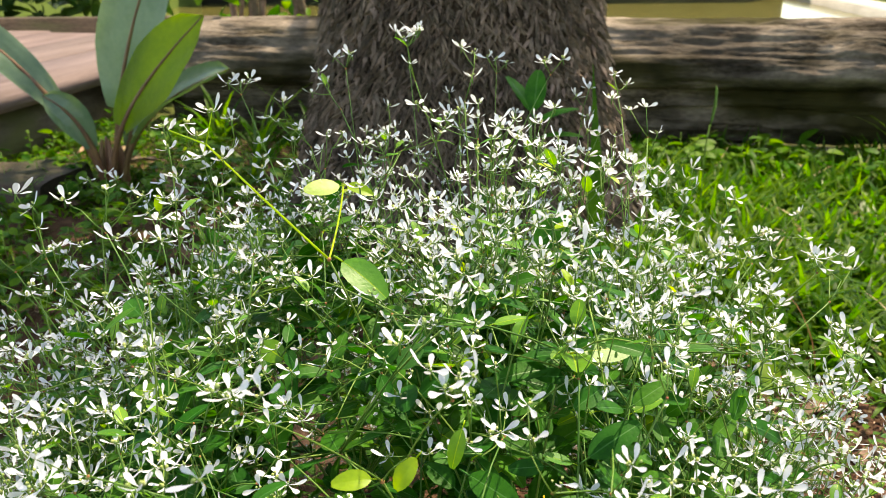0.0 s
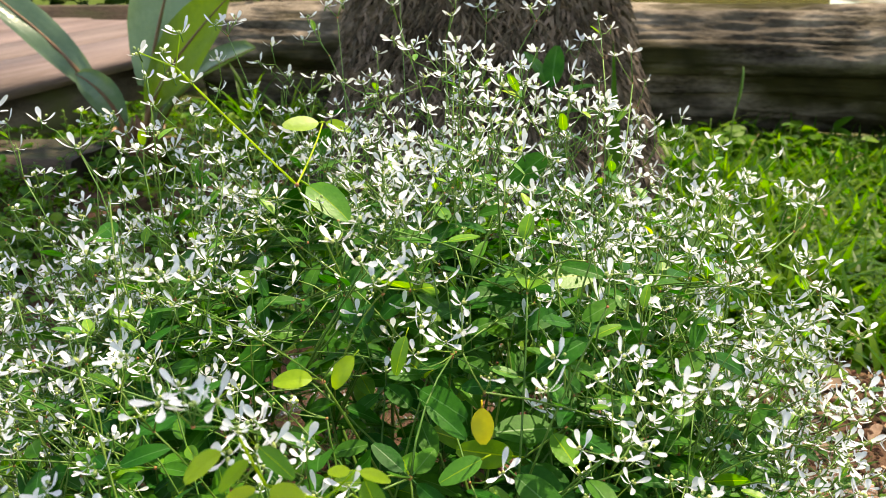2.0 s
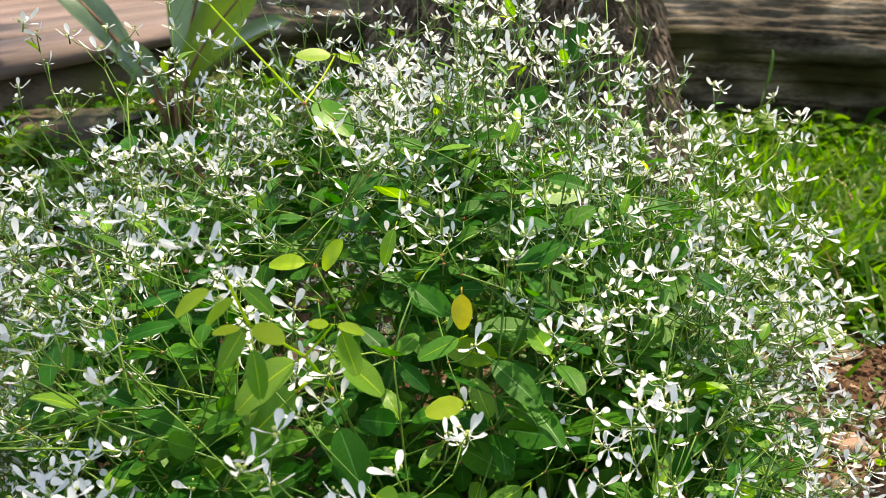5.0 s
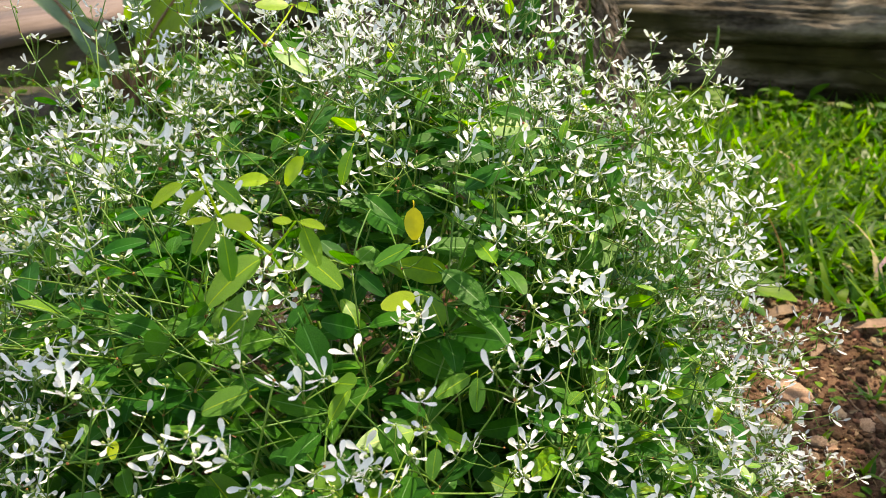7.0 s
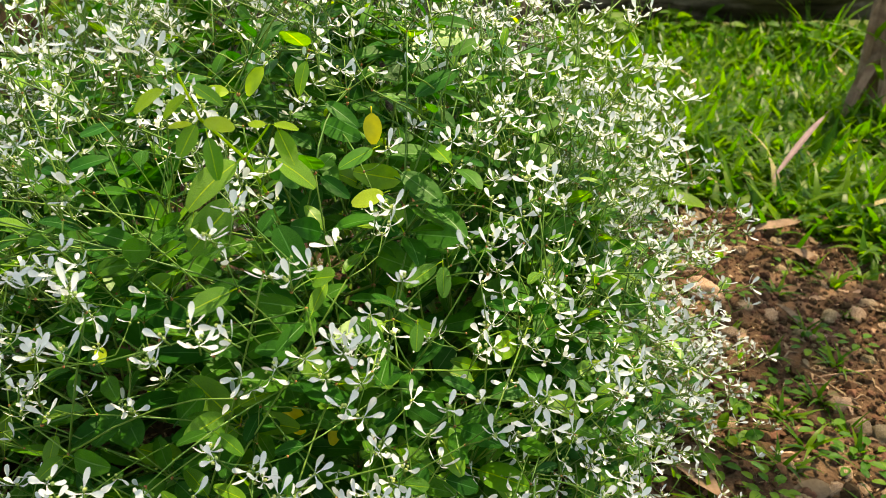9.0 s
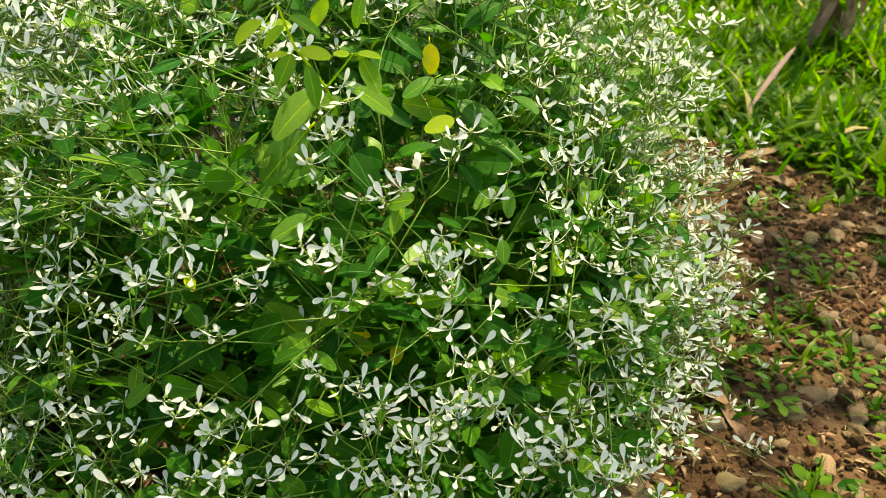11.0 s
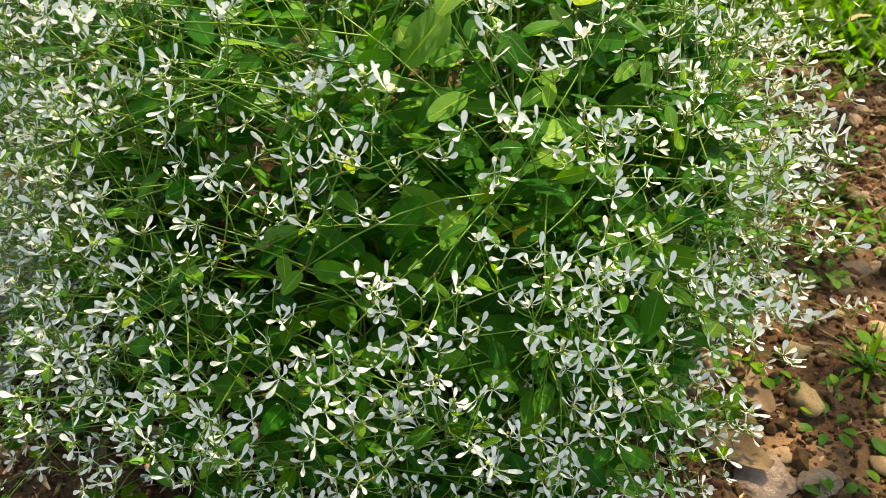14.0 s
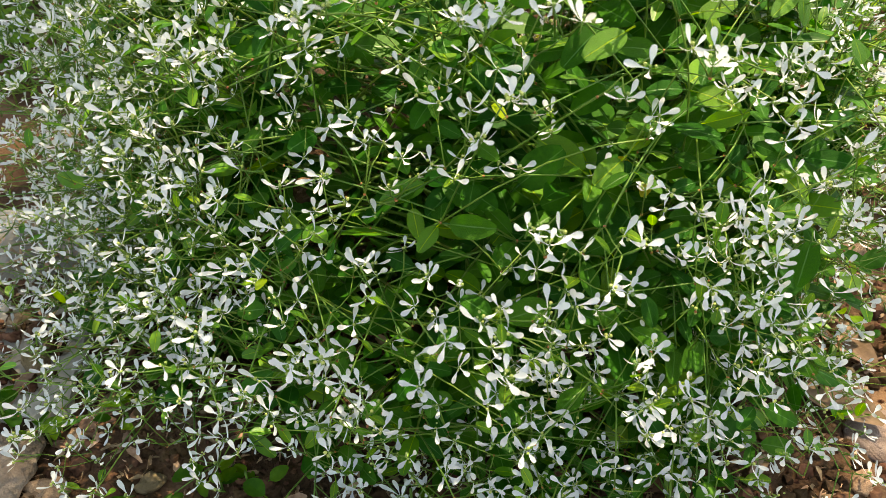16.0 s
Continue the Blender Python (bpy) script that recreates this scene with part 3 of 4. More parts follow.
fr = np.random.default_rng(5)
FLOWERS = [flower(n, fr) for n in (4, 4, 3, 4, 5, 2, 4, 3, 4, 5)]
oval = lambda t: math.sin(math.pi * (t ** 0.88) * 0.95 + 0.05) ** 0.60
SHAPES = ((0.50, 0.10, 0.12), (0.55, 0.25, 0.2), (0.42, 0.18, 0.3), (0.60, 0.05, 0.08))     # width, bend, fold
LEAVES = [blade(1, w, oval, cols=(-1, -0.55, -0.05, 0.05, 0.55, 1), bend=b, fold=fo, rows=9, petiole=0.22) for w, b, fo in SHAPES]
FINE = [blade(1, w, oval, cols=(-1, -0.7, -0.4, -0.045, 0.045, 0.4, 0.7, 1), bend=b, fold=fo, rows=19, petiole=0.22, wave=0.011) for w, b, fo in SHAPES]

flower_at, leaf_at, branches = [], [], []      # (matrix, variant) ; (matrix, variant, material)
taken = {}                                     # flowers by cells of a centimetre
shown = []                                     # middles of the leaves that stand clear
SHY = Vector((0.05, -0.80, 0.50)).normalized()


def hides(p, r=0.0105):
    """Whether p stands close before one of the leaves that stand clear."""
    for q in shown:
        d = Vector(p) - q
        along = d.dot(SHY)
        if -0.004 < along < 0.10 and (d - SHY * along).length < r:
            return True
    return False


def place_flower(p, nrm, s=1.0, near=0.0088):
    cell = tuple(int(math.floor(c / 0.01)) for c in p)
    for i in (-1, 0, 1):
        for j in (-1, 0, 1):
            for k in (-1, 0, 1):
                for q in taken.get((cell[0] + i, cell[1] + j, cell[2] + k), ()):
                    if (q - Vector(p)).length < near:
                        return False
    taken.setdefault(cell, []).append(Vector(p))
    x = Vector((rng.normal(), rng.normal(), rng.normal()))
    n = Vector(nrm).normalized()
    x = (x - n * x.dot(n)).normalized()
    flower_at.append((basis(p, x, n, s), int(rng.integers(len(FLOWERS)))))
    return True


def place_leaf(p, fwd, up, size, kind=0):
    leaf_at.append((basis(p, fwd, up, size), int(rng.integers(len(LEAVES))), kind))


def unit(v):
    return v / (np.linalg.norm(v) + 1e-9)


def outward(p):
    return unit(np.array([p[0] - BX, p[1] - BY, 0.0]))


def face(p):
    """The way a flower at p faces: upwards, more outwards low down."""
    low = min(1.0, max(0.0, (0.34 - p[2]) / 0.25))
    return Vector((0, 0, 1)) + Vector(outward(p)) * (0.2 + 0.55 * low) + Vector(rng.normal(0, 0.30, 3))


def cyme(bag, p, d, size, depth=0):
    """A forking flower head: thin stalks, each with one flower."""
    n = 2 if rng.random() < 0.55 else 3
    for i in range(n):
        e = unit(d * 0.8 + rng.normal(0, 0.55, 3) + np.array([0, 0, 0.35]))
        L = size * rng.uniform(0.6, 1.35)
        q = p + e * L
        m = p + e * L * 0.5 + np.array([0, 0, -0.001])
        if hides(q):
            continue
        if depth < 1 and rng.random() < 0.45:
            bag.add(tube([p, m, q], [0.00036, 0.0003, 0.00026], 4))
            if rng.random() < 0.4:
                place_leaf(q, e + rng.normal(0, 0.8, 3), (0, 0, 1), rng.uniform(0.007, 0.012), 1 if rng.random() < 0.08 else 3)
            cyme(bag, q, e, size * 0.75, depth + 1)
        elif place_flower(q, face(q), rng.uniform(0.80, 1.08) * (1.1 if q[1] < 0.36 else 1.0), 0.0165 if q[0] > 0.17 and q[1] < 0.50 and q[2] < 0.27 else 0.0108 if q[1] < 0.40 and q[2] < 0.30 else 0.0088):
            bag.add(tube([p, m, q], [0.00036, 0.0003, 0.00026], 4))


def leafy_front(p):
    """How far p lies in the leafy, few-flowered part of the bush's near side."""
    return math.exp(-(((p[0] - 0.125) / 0.085) ** 2 + ((p[2] - 0.275) / 0.085) ** 2)) * (1 if p[1] < 0.40 else 0.1)


def whorl(p, d, n, size, kinds=0.14):
    a0 = rng.uniform(0, 6.28)
    o = outward(p)
    for i in range(n):
        a = a0 + 6.283 * i / n + rng.normal(0, 0.3)
        e = np.array([math.cos(a), math.sin(a), rng.normal(-0.05, 0.35)]) + 0.40 * d
        q = Vector(p) + Vector(unit(e)) * size * 0.6
        if hides(q, 0.009) or (p[0] < 0.0 and p[2] < 0.20 and rng.random() < 0.55):
            continue
        place_leaf(p, e, Vector((0, 0, 1)) + Vector(o) * 0.45 + Vector(rng.normal(0, 0.35, 3)), size * math.exp(rng.normal(0, 0.20)), 3 if rng.random() < kinds else 0)


def node_knob(bag, p, r):
    bag.add(remat(moved(BALL, Matrix.Translation(p) @ Matrix.Diagonal((r, r, r, 1))), 1))


# the shoots that stand out on the near side
def stalk(points, r0=0.0008, r1=0.0005, knob=0.0, lit=0):
    bag = Bag()
    branches.append((bag, ()))
    pts = bezier(points, 12)
    # lit stalks are painted with the sunlit leaf colour
    bag.add(tube(pts, np.linspace(r0 * 0.62, r1 * 0.62, 12), 6, 2 if lit else 0))
    if knob:
        node_knob(bag, points[-1], knob)
    return bag


def shoot_leaf(q, tip, kind, variant=None):
    q, tip = np.array(q), np.array(tip)
    d = tip - q
    up = Vector((0.2 * np.sign(d[0]) + rng.normal(0, 0.15), -0.55, 0.8 + rng.normal(0, 0.12)))
    leaf_at.append((basis(q - d * 0.12, d, up, np.linalg.norm(d) / 1.08), int(rng.integers(len(LEAVES))) if variant is None else variant, kind))
    shown.append(Vector((q + tip) / 2))


def spray(p, root, n=3, s=1.05, spread=0.008):
    """A head of n flowers at p on a stalk from root."""
    p, root = np.array(p), np.array(root)
    bag = stalk([root, (p + root) / 2 + np.array([0, 0, 0.006]), p], 0.0006, 0.0004, 0.0008)
    a0 = rng.uniform(0, 6.28)
    for i in range(n):
        a = a0 + 6.283 * i / n
        q = p + np.array([math.cos(a) * spread, math.sin(a) * spread * 0.7, 0.006 + 0.006 * rng.random()])
        bag.add(tube([p, q], 0.0003, 4))
        place_flower(q, Vector((0, -0.25, 1)) + Vector(rng.normal(0, 0.25, 3)), s * rng.uniform(0.92, 1.08), 0.006)


NODE1, NODE2, NODE3, TIP = (0.109, 0.312, 0.312), (0.105, 0.297, 0.334), (0.097, 0.271, 0.359), (0.092, 0.268, 0.377)
stalk([(0.112, 0.42, 0.14), (0.113, 0.37, 0.22), (0.112, 0.33, 0.28), NODE1], 0.0011, 0.0009, 0.0011)
stalk([NODE1, (0.107, 0.304, 0.324), NODE2], 0.0011, 0.0010, 0.0011, 1)
stalk([NODE2, (0.101, 0.282, 0.348), NODE3], 0.0010, 0.0009, 0, 1)
stalk([NODE3, (0.095, 0.269, 0.367), TIP], 0.0009, 0.0007, 0, 1)
place_flower((0.092, 0.267, 0.380), (0, -0.3, 1), 0.7)
for q, tip, kind in (((0.086, 0.270, 0.371), (0.075, 0.262, 0.366), 1), ((0.094, 0.270, 0.369), (0.086, 0.262, 0.363), 1), ((0.095, 0.272, 0.372), (0.108, 0.266, 0.367), 3),
                     ((0.094, 0.272, 0.357), (0.087, 0.265, 0.358), 1), ((0.098, 0.271, 0.359), (0.111, 0.265, 0.357), 1), ((0.096, 0.270, 0.358), (0.090, 0.262, 0.347), 3),
                     ((0.102, 0.262, 0.356), (0.106, 0.256, 0.340), 3), ((0.104, 0.295, 0.334), (0.081, 0.280, 0.321), 3)):
    shoot_leaf(q, tip, kind)
stalk([NODE2, (0.112, 0.294, 0.342), (0.118, 0.293, 0.350)], 0.0009, 0.0007, 0, 1)
for q, tip, kind in (((0.117, 0.293, 0.350), (0.110, 0.290, 0.351), 1), ((0.119, 0.293, 0.350), (0.130, 0.290, 0.350), 1), ((0.121, 0.292, 0.349), (0.129, 0.284, 0.336), 3),
                     ((0.116, 0.302, 0.332), (0.135, 0.296, 0.324), 3), ((0.093, 0.320, 0.306), (0.068, 0.314, 0.281), 3), ((0.113, 0.305, 0.301), (0.127, 0.292, 0.281), 0)):
    shoot_leaf(q, tip, kind)
# the forking shoot behind it, with its pale leaf and long flowering tip
FORK = (0.089, 0.355, 0.345)
stalk([(0.110, 0.46, 0.16), (0.105, 0.40, 0.26), FORK], 0.0011, 0.0008, 0.0012)
stalk([FORK, (0.093, 0.352, 0.354), (0.100, 0.350, 0.360)], 0.0006, 0.0005)
for q, tip, kind in (((0.086, 0.355, 0.346), (0.070, 0.350, 0.348), 1), ((0.104, 0.352, 0.360), (0.094, 0.346, 0.348), 1), ((0.119, 0.378, 0.357), (0.114, 0.370, 0.341), 3),
                     ((0.131, 0.345, 0.345), (0.149, 0.338, 0.336), 0)):
    shoot_leaf(q, tip, kind)
CROWN = (0.043, 0.475, 0.390)
stalk([(0.100, 0.50, 0.18), (0.080, 0.49, 0.29), CROWN], 0.0011, 0.0009, 0.0014)
shoot_leaf((0.050, 0.468, 0.393), (0.076, 0.452, 0.384), 3)
tip_bag = stalk([CROWN, (0.013, 0.472, 0.422), (-0.013, 0.470, 0.451)], 0.0010, 0.0008, 0, 1)
for q, s in (((-0.029, 0.465, 0.459), 1.15), ((-0.006, 0.465, 0.468), 1.1), ((-0.014, 0.468, 0.446), 1.0), ((-0.005, 0.469, 0.444), 0.95)):
    tip_bag.add(tube([(-0.013, 0.470, 0.451), q], 0.0004, 4, 2))
    place_flower(q, (-0.1, -0.3, 1), s, 0.005)
stalk([CROWN, (0.040, 0.520, 0.398), (0.033, 0.560, 0.404)], 0.0010, 0.0008, 0.0011, 1)
shoot_leaf((0.033, 0.558, 0.405), (0.013, 0.545, 0.406), 1)
shoot_leaf((0.034, 0.560, 0.405), (0.052, 0.552, 0.403), 1)
# single leaves that stand clear: yellowed ones, then green ones
for q, tip, kind in (((0.152, 0.360, 0.336), (0.153, 0.356, 0.320), 2), ((0.107, 0.310, 0.199), (0.117, 0.303, 0.182), 2), ((0.133, 0.322, 0.181), (0.128, 0.315, 0.166), 2),
                     ((0.155, 0.345, 0.322), (0.138, 0.336, 0.316), 3), ((0.164, 0.360, 0.305), (0.189, 0.347, 0.293), 0), ((0.163, 0.309, 0.314), (0.148, 0.305, 0.310), 1)):
    shoot_leaf(q, tip, kind)
for q, tip, kind in (((0.186, 0.312, 0.277), (0.171, 0.302, 0.271), 3), ((0.188, 0.312, 0.277), (0.189, 0.303, 0.264), 3), ((0.094, 0.310, 0.269), (0.073, 0.298, 0.258), 0),
                     ((0.182, 0.360, 0.285), (0.199, 0.340, 0.281), 0), ((0.163, 0.385, 0.290), (0.190, 0.378, 0.277), 0), ((0.097, 0.285, 0.277), (0.076, 0.279, 0.269), 3),
                     ((0.191, 0.255, 0.176), (0.185, 0.246, 0.153), 0), ((0.166, 0.240, 0.174), (0.177, 0.235, 0.164), 0), ((0.101, 0.235, 0.170), (0.104, 0.225, 0.158), 0)):
    shoot_leaf(q, tip, kind)
for q, tip, kind in (((0.054, 0.300, 0.191), (0.073, 0.290, 0.217), 0), ((0.118, 0.400, 0.318), (0.142, 0.385, 0.314), 0), ((0.255, 0.400, 0.246), (0.254, 0.390, 0.224), 0)):
    shoot_leaf(q, tip, kind)
# flower heads that stand clear of the crown
for p, root, n in (((0.118, 0.343, 0.390), (0.100, 0.350, 0.360), 4), ((0.047, 0.326, 0.392), (0.089, 0.355, 0.345), 4), ((0.074, 0.276, 0.374), (0.088, 0.330, 0.330), 4), ((-0.029, 0.397, 0.368), (0.040, 0.440, 0.310), 3),
                   ((0.129, 0.257, 0.292), (0.135, 0.330, 0.260), 4), ((0.027, 0.253, 0.290), (0.060, 0.330, 0.230), 5), ((0.106, 0.223, 0.284), (0.115, 0.310, 0.240), 4), ((0.154, 0.240, 0.268), (0.150, 0.320, 0.230), 4),
                   ((0.207, 0.255, 0.302), (0.180, 0.340, 0.250), 3), ((0.231, 0.308, 0.312), (0.200, 0.370, 0.260), 4), ((0.219, 0.183, 0.204), (0.230, 0.249, 0.205), 4), ((0.190, 0.180, 0.219), (0.180, 0.270, 0.180), 5),
                   ((0.262, 0.230, 0.208), (0.230, 0.249, 0.205), 3), ((0.268, 0.262, 0.239), (0.240, 0.300, 0.210), 4), ((0.045, 0.208, 0.221), (0.060, 0.290, 0.190), 3), ((0.156, 0.229, 0.196), (0.150, 0.290, 0.170), 4)):
    spray(p, root, n)
for p, root, n in (((0.326, 0.588, 0.343), (0.250, 0.560, 0.270), 4), ((0.295, 0.458, 0.323), (0.235, 0.470, 0.250), 3), ((0.306, 0.385, 0.326), (0.230, 0.420, 0.250), 4), ((0.232, 0.670, 0.366), (0.200, 0.630, 0.290), 4),
                   ((0.311, 0.354, 0.210), (0.250, 0.390, 0.180), 3), ((0.310, 0.422, 0.229), (0.250, 0.430, 0.190), 3), ((0.053, 0.712, 0.468), (0.070, 0.640, 0.380), 4), ((0.158, 0.660, 0.455), (0.120, 0.620, 0.380), 3),
                   ((0.096, 0.660, 0.420), (0.100, 0.610, 0.360), 3), ((-0.039, 0.600, 0.452), (0.000, 0.570, 0.370), 3), ((0.120, 0.700, 0.450), (0.120, 0.640, 0.370), 3), ((0.010, 0.690, 0.455), (0.030, 0.630, 0.370), 3),
                   ((0.340, 0.300, 0.100), (0.260, 0.350, 0.110), 3), ((0.375, 0.480, 0.110), (0.270, 0.480, 0.130), 3), ((0.362, 0.640, 0.155), (0.270, 0.590, 0.160), 3)):
    spray(p, root, n, 0.98)

NMAIN, NLOW, NSIDE = 72, 20, 24
for i in range(NMAIN + NLOW + NSIDE):
    bag = Bag()
    theta = i * 2.39996 + rng.normal(0, 0.15)
    phi = math.acos(1 - (i + 0.5) / NMAIN * 0.98)
    if i >= NMAIN:
        theta, phi = rng.uniform(-3.35, 0.25), rng.uniform(1.05, 1.52)
    if i >= NMAIN + NLOW:
        theta, phi = (rng.uniform(0.15, 0.85), rng.uniform(1.05, 1.50)) if i % 2 else (rng.uniform(2.6, 3.7), rng.uniform(0.70, 1.20))
    base = np.array([BX + 0.05 * rng.normal(), BY + 0.05 * rng.normal(), 0.0])
    base[2] = rough_z(base[0], base[1]) - 0.004
    e0 = on_dome(theta, phi, 0.58)
    e0[2] = max(e0[2], rough_z(e0[0], e0[1]) + 0.02)
    mid = (base + e0) / 2 + np.array([0, 0, 0.04])
    pts = bezier([base, mid, e0], 8)
    bag.add(tube(pts, np.linspace(0.0019, 0.0011, 8), 6))
    twigs = []
    for k in (2, 3, 4, 5, 6):
        whorl(pts[k], unit(pts[k] - pts[k - 1]), 3, 0.021)
    node_knob(bag, e0, 0.0017)
    whorl(e0, unit(e0 - mid), 4, 0.022)
    for j in range(5):
        th = theta + rng.normal(0, 0.27 / max(0.3, math.sin(phi)))
        ph = min(1.53, max(0.03, phi + rng.normal(0, 0.20)))
        e1 = on_dome(th, ph, rng.uniform(0.76, 0.88))
        e1[2] = max(e1[2], rough_z(e1[0], e1[1]) + 0.03)
        md = e0 + (e1 - e0) * 0.5 + np.array([0, 0, 0.012])
        p1 = bezier([e0, md, e1], 6)
        twig = Bag()
        twigs.append(twig)
        twig.add(tube(p1, np.linspace(0.0008, 0.0005, 6), 5))
        whorl(p1[2], unit(e1 - e0), 3, 0.022)
        whorl(p1[4], unit(e1 - e0), 3, 0.021)
        node_knob(twig, e1, 0.0011)
        whorl(e1, unit(e1 - e0), 3, 0.020)
        for k in range(4):
            th2 = th + rng.normal(0, 0.17 / max(0.35, math.sin(ph)))
            ph2 = min(1.55, max(0.02, ph + rng.normal(0, 0.13)))
            e2 = on_dome(th2, ph2, rng.uniform(0.83, 1.03) if rng.random() < 0.9 else rng.uniform(1.03, 1.14))
            e2[2] = max(e2[2], rough_z(e2[0], e2[1]) + 0.03)
            if rng.random() < 0.62 * leafy_front(e2):
                whorl(e1, unit(e2 - e1), 2, 0.022, 0.3)
                continue
            if hides(e2):
                continue
            md2 = e1 + (e2 - e1) * 0.55 + rng.normal(0, 0.004, 3) + np.array([0, 0, 0.006])
            p2 = bezier([e1, md2, e2], 5)
            twig.add(tube(p2, np.linspace(0.00055, 0.0004, 5), 4))
            node_knob(twig, e2, 0.0007)
            if rng.random() < 0.6:
                whorl(p2[2], unit(e2 - e1), 2, 0.016)
            cyme(twig, e2, unit(e2 - e1), 0.019)
    branches.append((bag, twigs))

bush = thing("flowering_bush", "bushy green plant covered with small white flowers growing in bare soil", "flowering bush")
for b, twigs in branches:
    ob = part("branch", b.mesh("branch", [STEM, NODE, YOUNGLIT]), bush)
    for twig in twigs:
        part("twig", twig.mesh("twig", [STEM, NODE, YOUNGLIT]), ob)
leaf_sets = [[LEAF, RIB], [YOUNGLIT, YOUNGLIT], [YELLOW, YELLOW], [MIDLIT, YOUNGLIT]]
leaf_me = [[mesh_of(t, "leaf", s) for t in FINE] for s in leaf_sets]
flower_me = [mesh_of(t, "flower", [PETAL, CENTRE, STEM]) for t in FLOWERS]
nearness = lambda m: (m.translation - Vector((0.1, 0.0, 0.36))).length
leaf_at.sort(key=lambda q: nearness(q[0]))
flower_at.sort(key=lambda q: nearness(q[0]))
for m, v, k in leaf_at[:300]:
    part("leaf", leaf_me[k][v], bush, "yellowed leaf" if k == 2 else "", m)
for m, v in flower_at[:300]:
    part("flower", flower_me[v], bush, "", m)
bag = Bag()
for m, v, k in leaf_at[300:]:
    t = LEAVES[v]
    bag.add((t[0], t[1], t[2], t[3] + 2 * k), m)
part("inner_foliage", bag.mesh("inner_foliage", [LEAF, RIB, YOUNGLIT, YOUNGLIT, YELLOW, YELLOW, MIDLIT, YOUNGLIT]), bush, "small oval green leaves", kind="stuff")
bag = Bag()
for m, v in flower_at[300:]:
    bag.add(FLOWERS[v], m)
part("blossom", bag.mesh("blossom", [PETAL, CENTRE, STEM]), bush, "small white flowers", kind="stuff")

# ---- grass ----
def blade_tmpl(bend, rows=5):
    v, f = [], []
    for i in range(rows):
        t = i / (rows - 1)
        w = 0.5 * (1 - t ** 2.2) * (0.6 + 0.4 * math.sin(math.pi * min(1, t * 1.5))) + 0.015
        x = math.sin(bend * t) / max(bend, 0.01)
        z = (1 - math.cos(bend * t)) / max(bend, 0.01)
        for c in (-1, 0, 1):
            v.append((x, c * w, -z + abs(c) * w * 0.012))
    for i in range(rows - 1):
        for k in range(2):
            a = i * 3 + k
            f.append((a, a + 3, a + 4, a + 1))
    return tmpl(v, f, 0)


BLADES = [blade_tmpl(b) for b in (0.3, 0.8, 1.3, 1.8)]


def grass_edge(x):
    return 1.17 - 0.95 * max(0.0, min(x, 0.9) - 0.54) + 0.05 * nz(x * 5, 2.0)


def add_blade(bag, x, y, L, W, lean, mat=0):
    a = rng.uniform(0, 6.283)
    el = rng.normal(lean, 0.25)
    d = Vector((math.cos(a) * math.cos(el), math.sin(a) * math.cos(el), math.sin(el)))
    up = Vector((-math.cos(a) * math.sin(el), -math.sin(a) * math.sin(el), math.cos(el)))
    m = basis((x, y, rough_z(x, y) - 0.003), d, up, L, W / L)
    t = BLADES[int(rng.integers(4))]
    bag.add(remat(t, mat) if mat else t, m)


bag = Bag()
for i in range(29000):
    x, y = rng.uniform(0.25, 2.3), rng.uniform(0.75, 2.42)
    if x > 1.3 and y < 1.2:
        continue
    over = y - grass_edge(x)
    if over < 0 and rng.random() > math.exp(over / 0.035):
        continue
    patch = 0.75 + 0.5 * nz(x * 3, y * 3, 1)
    L = rng.uniform(0.065, 0.14) * patch * (1.1 if over > 0.12 else 0.85)
    add_blade(bag, x, y, L, rng.uniform(0.008, 0.018), 0.95 if rng.random() < 0.6 else 0.5, 1 if rng.random() < 0.015 else 0)
for i in range(9000):
    x, y = rng.uniform(-1.7, 0.3), rng.uniform(1.12, 2.3)
    if nz(x * 3, y * 3, 9) < -0.3 or math.hypot(x - TX, y - TY) < 0.3:
        continue
    add_blade(bag, x, y, rng.uniform(0.03, 0.075), rng.uniform(0.004, 0.008), 0.8, 1 if rng.random() < 0.04 else 0)
thing("grass", "bright green lawn grass growing up to the bare soil", "grass", bag.mesh("grass", [GRASS, GRASSDRY]), kind="stuff")

# low weeds
wl = blade(1, 0.62, oval, cols=(-1, -0.08, 0.08, 1), bend=0.2, fold=0.25, rows=6, mid=0, petiole=0.25)
bag = Bag()


def weed(x, y, n, s, h):
    z = rough_z(x, y)
    for k in range(n):
        a = rng.uniform(0, 6.28)
        hh = rng.uniform(0.15, 1) * h
        p = Vector((x + rng.normal(0, 0.006), y + rng.normal(0, 0.006), z + hh))
        bag.add(wl, basis(p, (math.cos(a), math.sin(a), rng.normal(0.2, 0.3)), (rng.normal(0, 0.3), rng.normal(0, 0.3), 1), s * rng.uniform(0.6, 1.3)))
    bag.add(remat(tube([(x, y, z - 0.002), (x, y, z + h)], 0.0009, 4), 1))


for i in range(900):
    x, y = rng.uniform(-1.8, -0.2), rng.uniform(1.0, 2.28)
    if nz(x * 2.2, y * 2.2, 5) > -0.25:
        weed(x, y, int(rng.integers(6, 12)), rng.uniform(0.014, 0.034), rng.uniform(0.02, 0.08))
for i in range(90):
    x, y = rng.uniform(0.35, 1.5), rng.uniform(2.1, 2.3)
    weed(x, y, 7, rng.uniform(0.025, 0.048), rng.uniform(0.04, 0.09))
for i in range(110):
    x, y = rng.uniform(-0.35, 0.5), rng.uniform(0.95, 1.4)
    weed(x, y, 6, rng.uniform(0.02, 0.04), rng.uniform(0.03, 0.09))
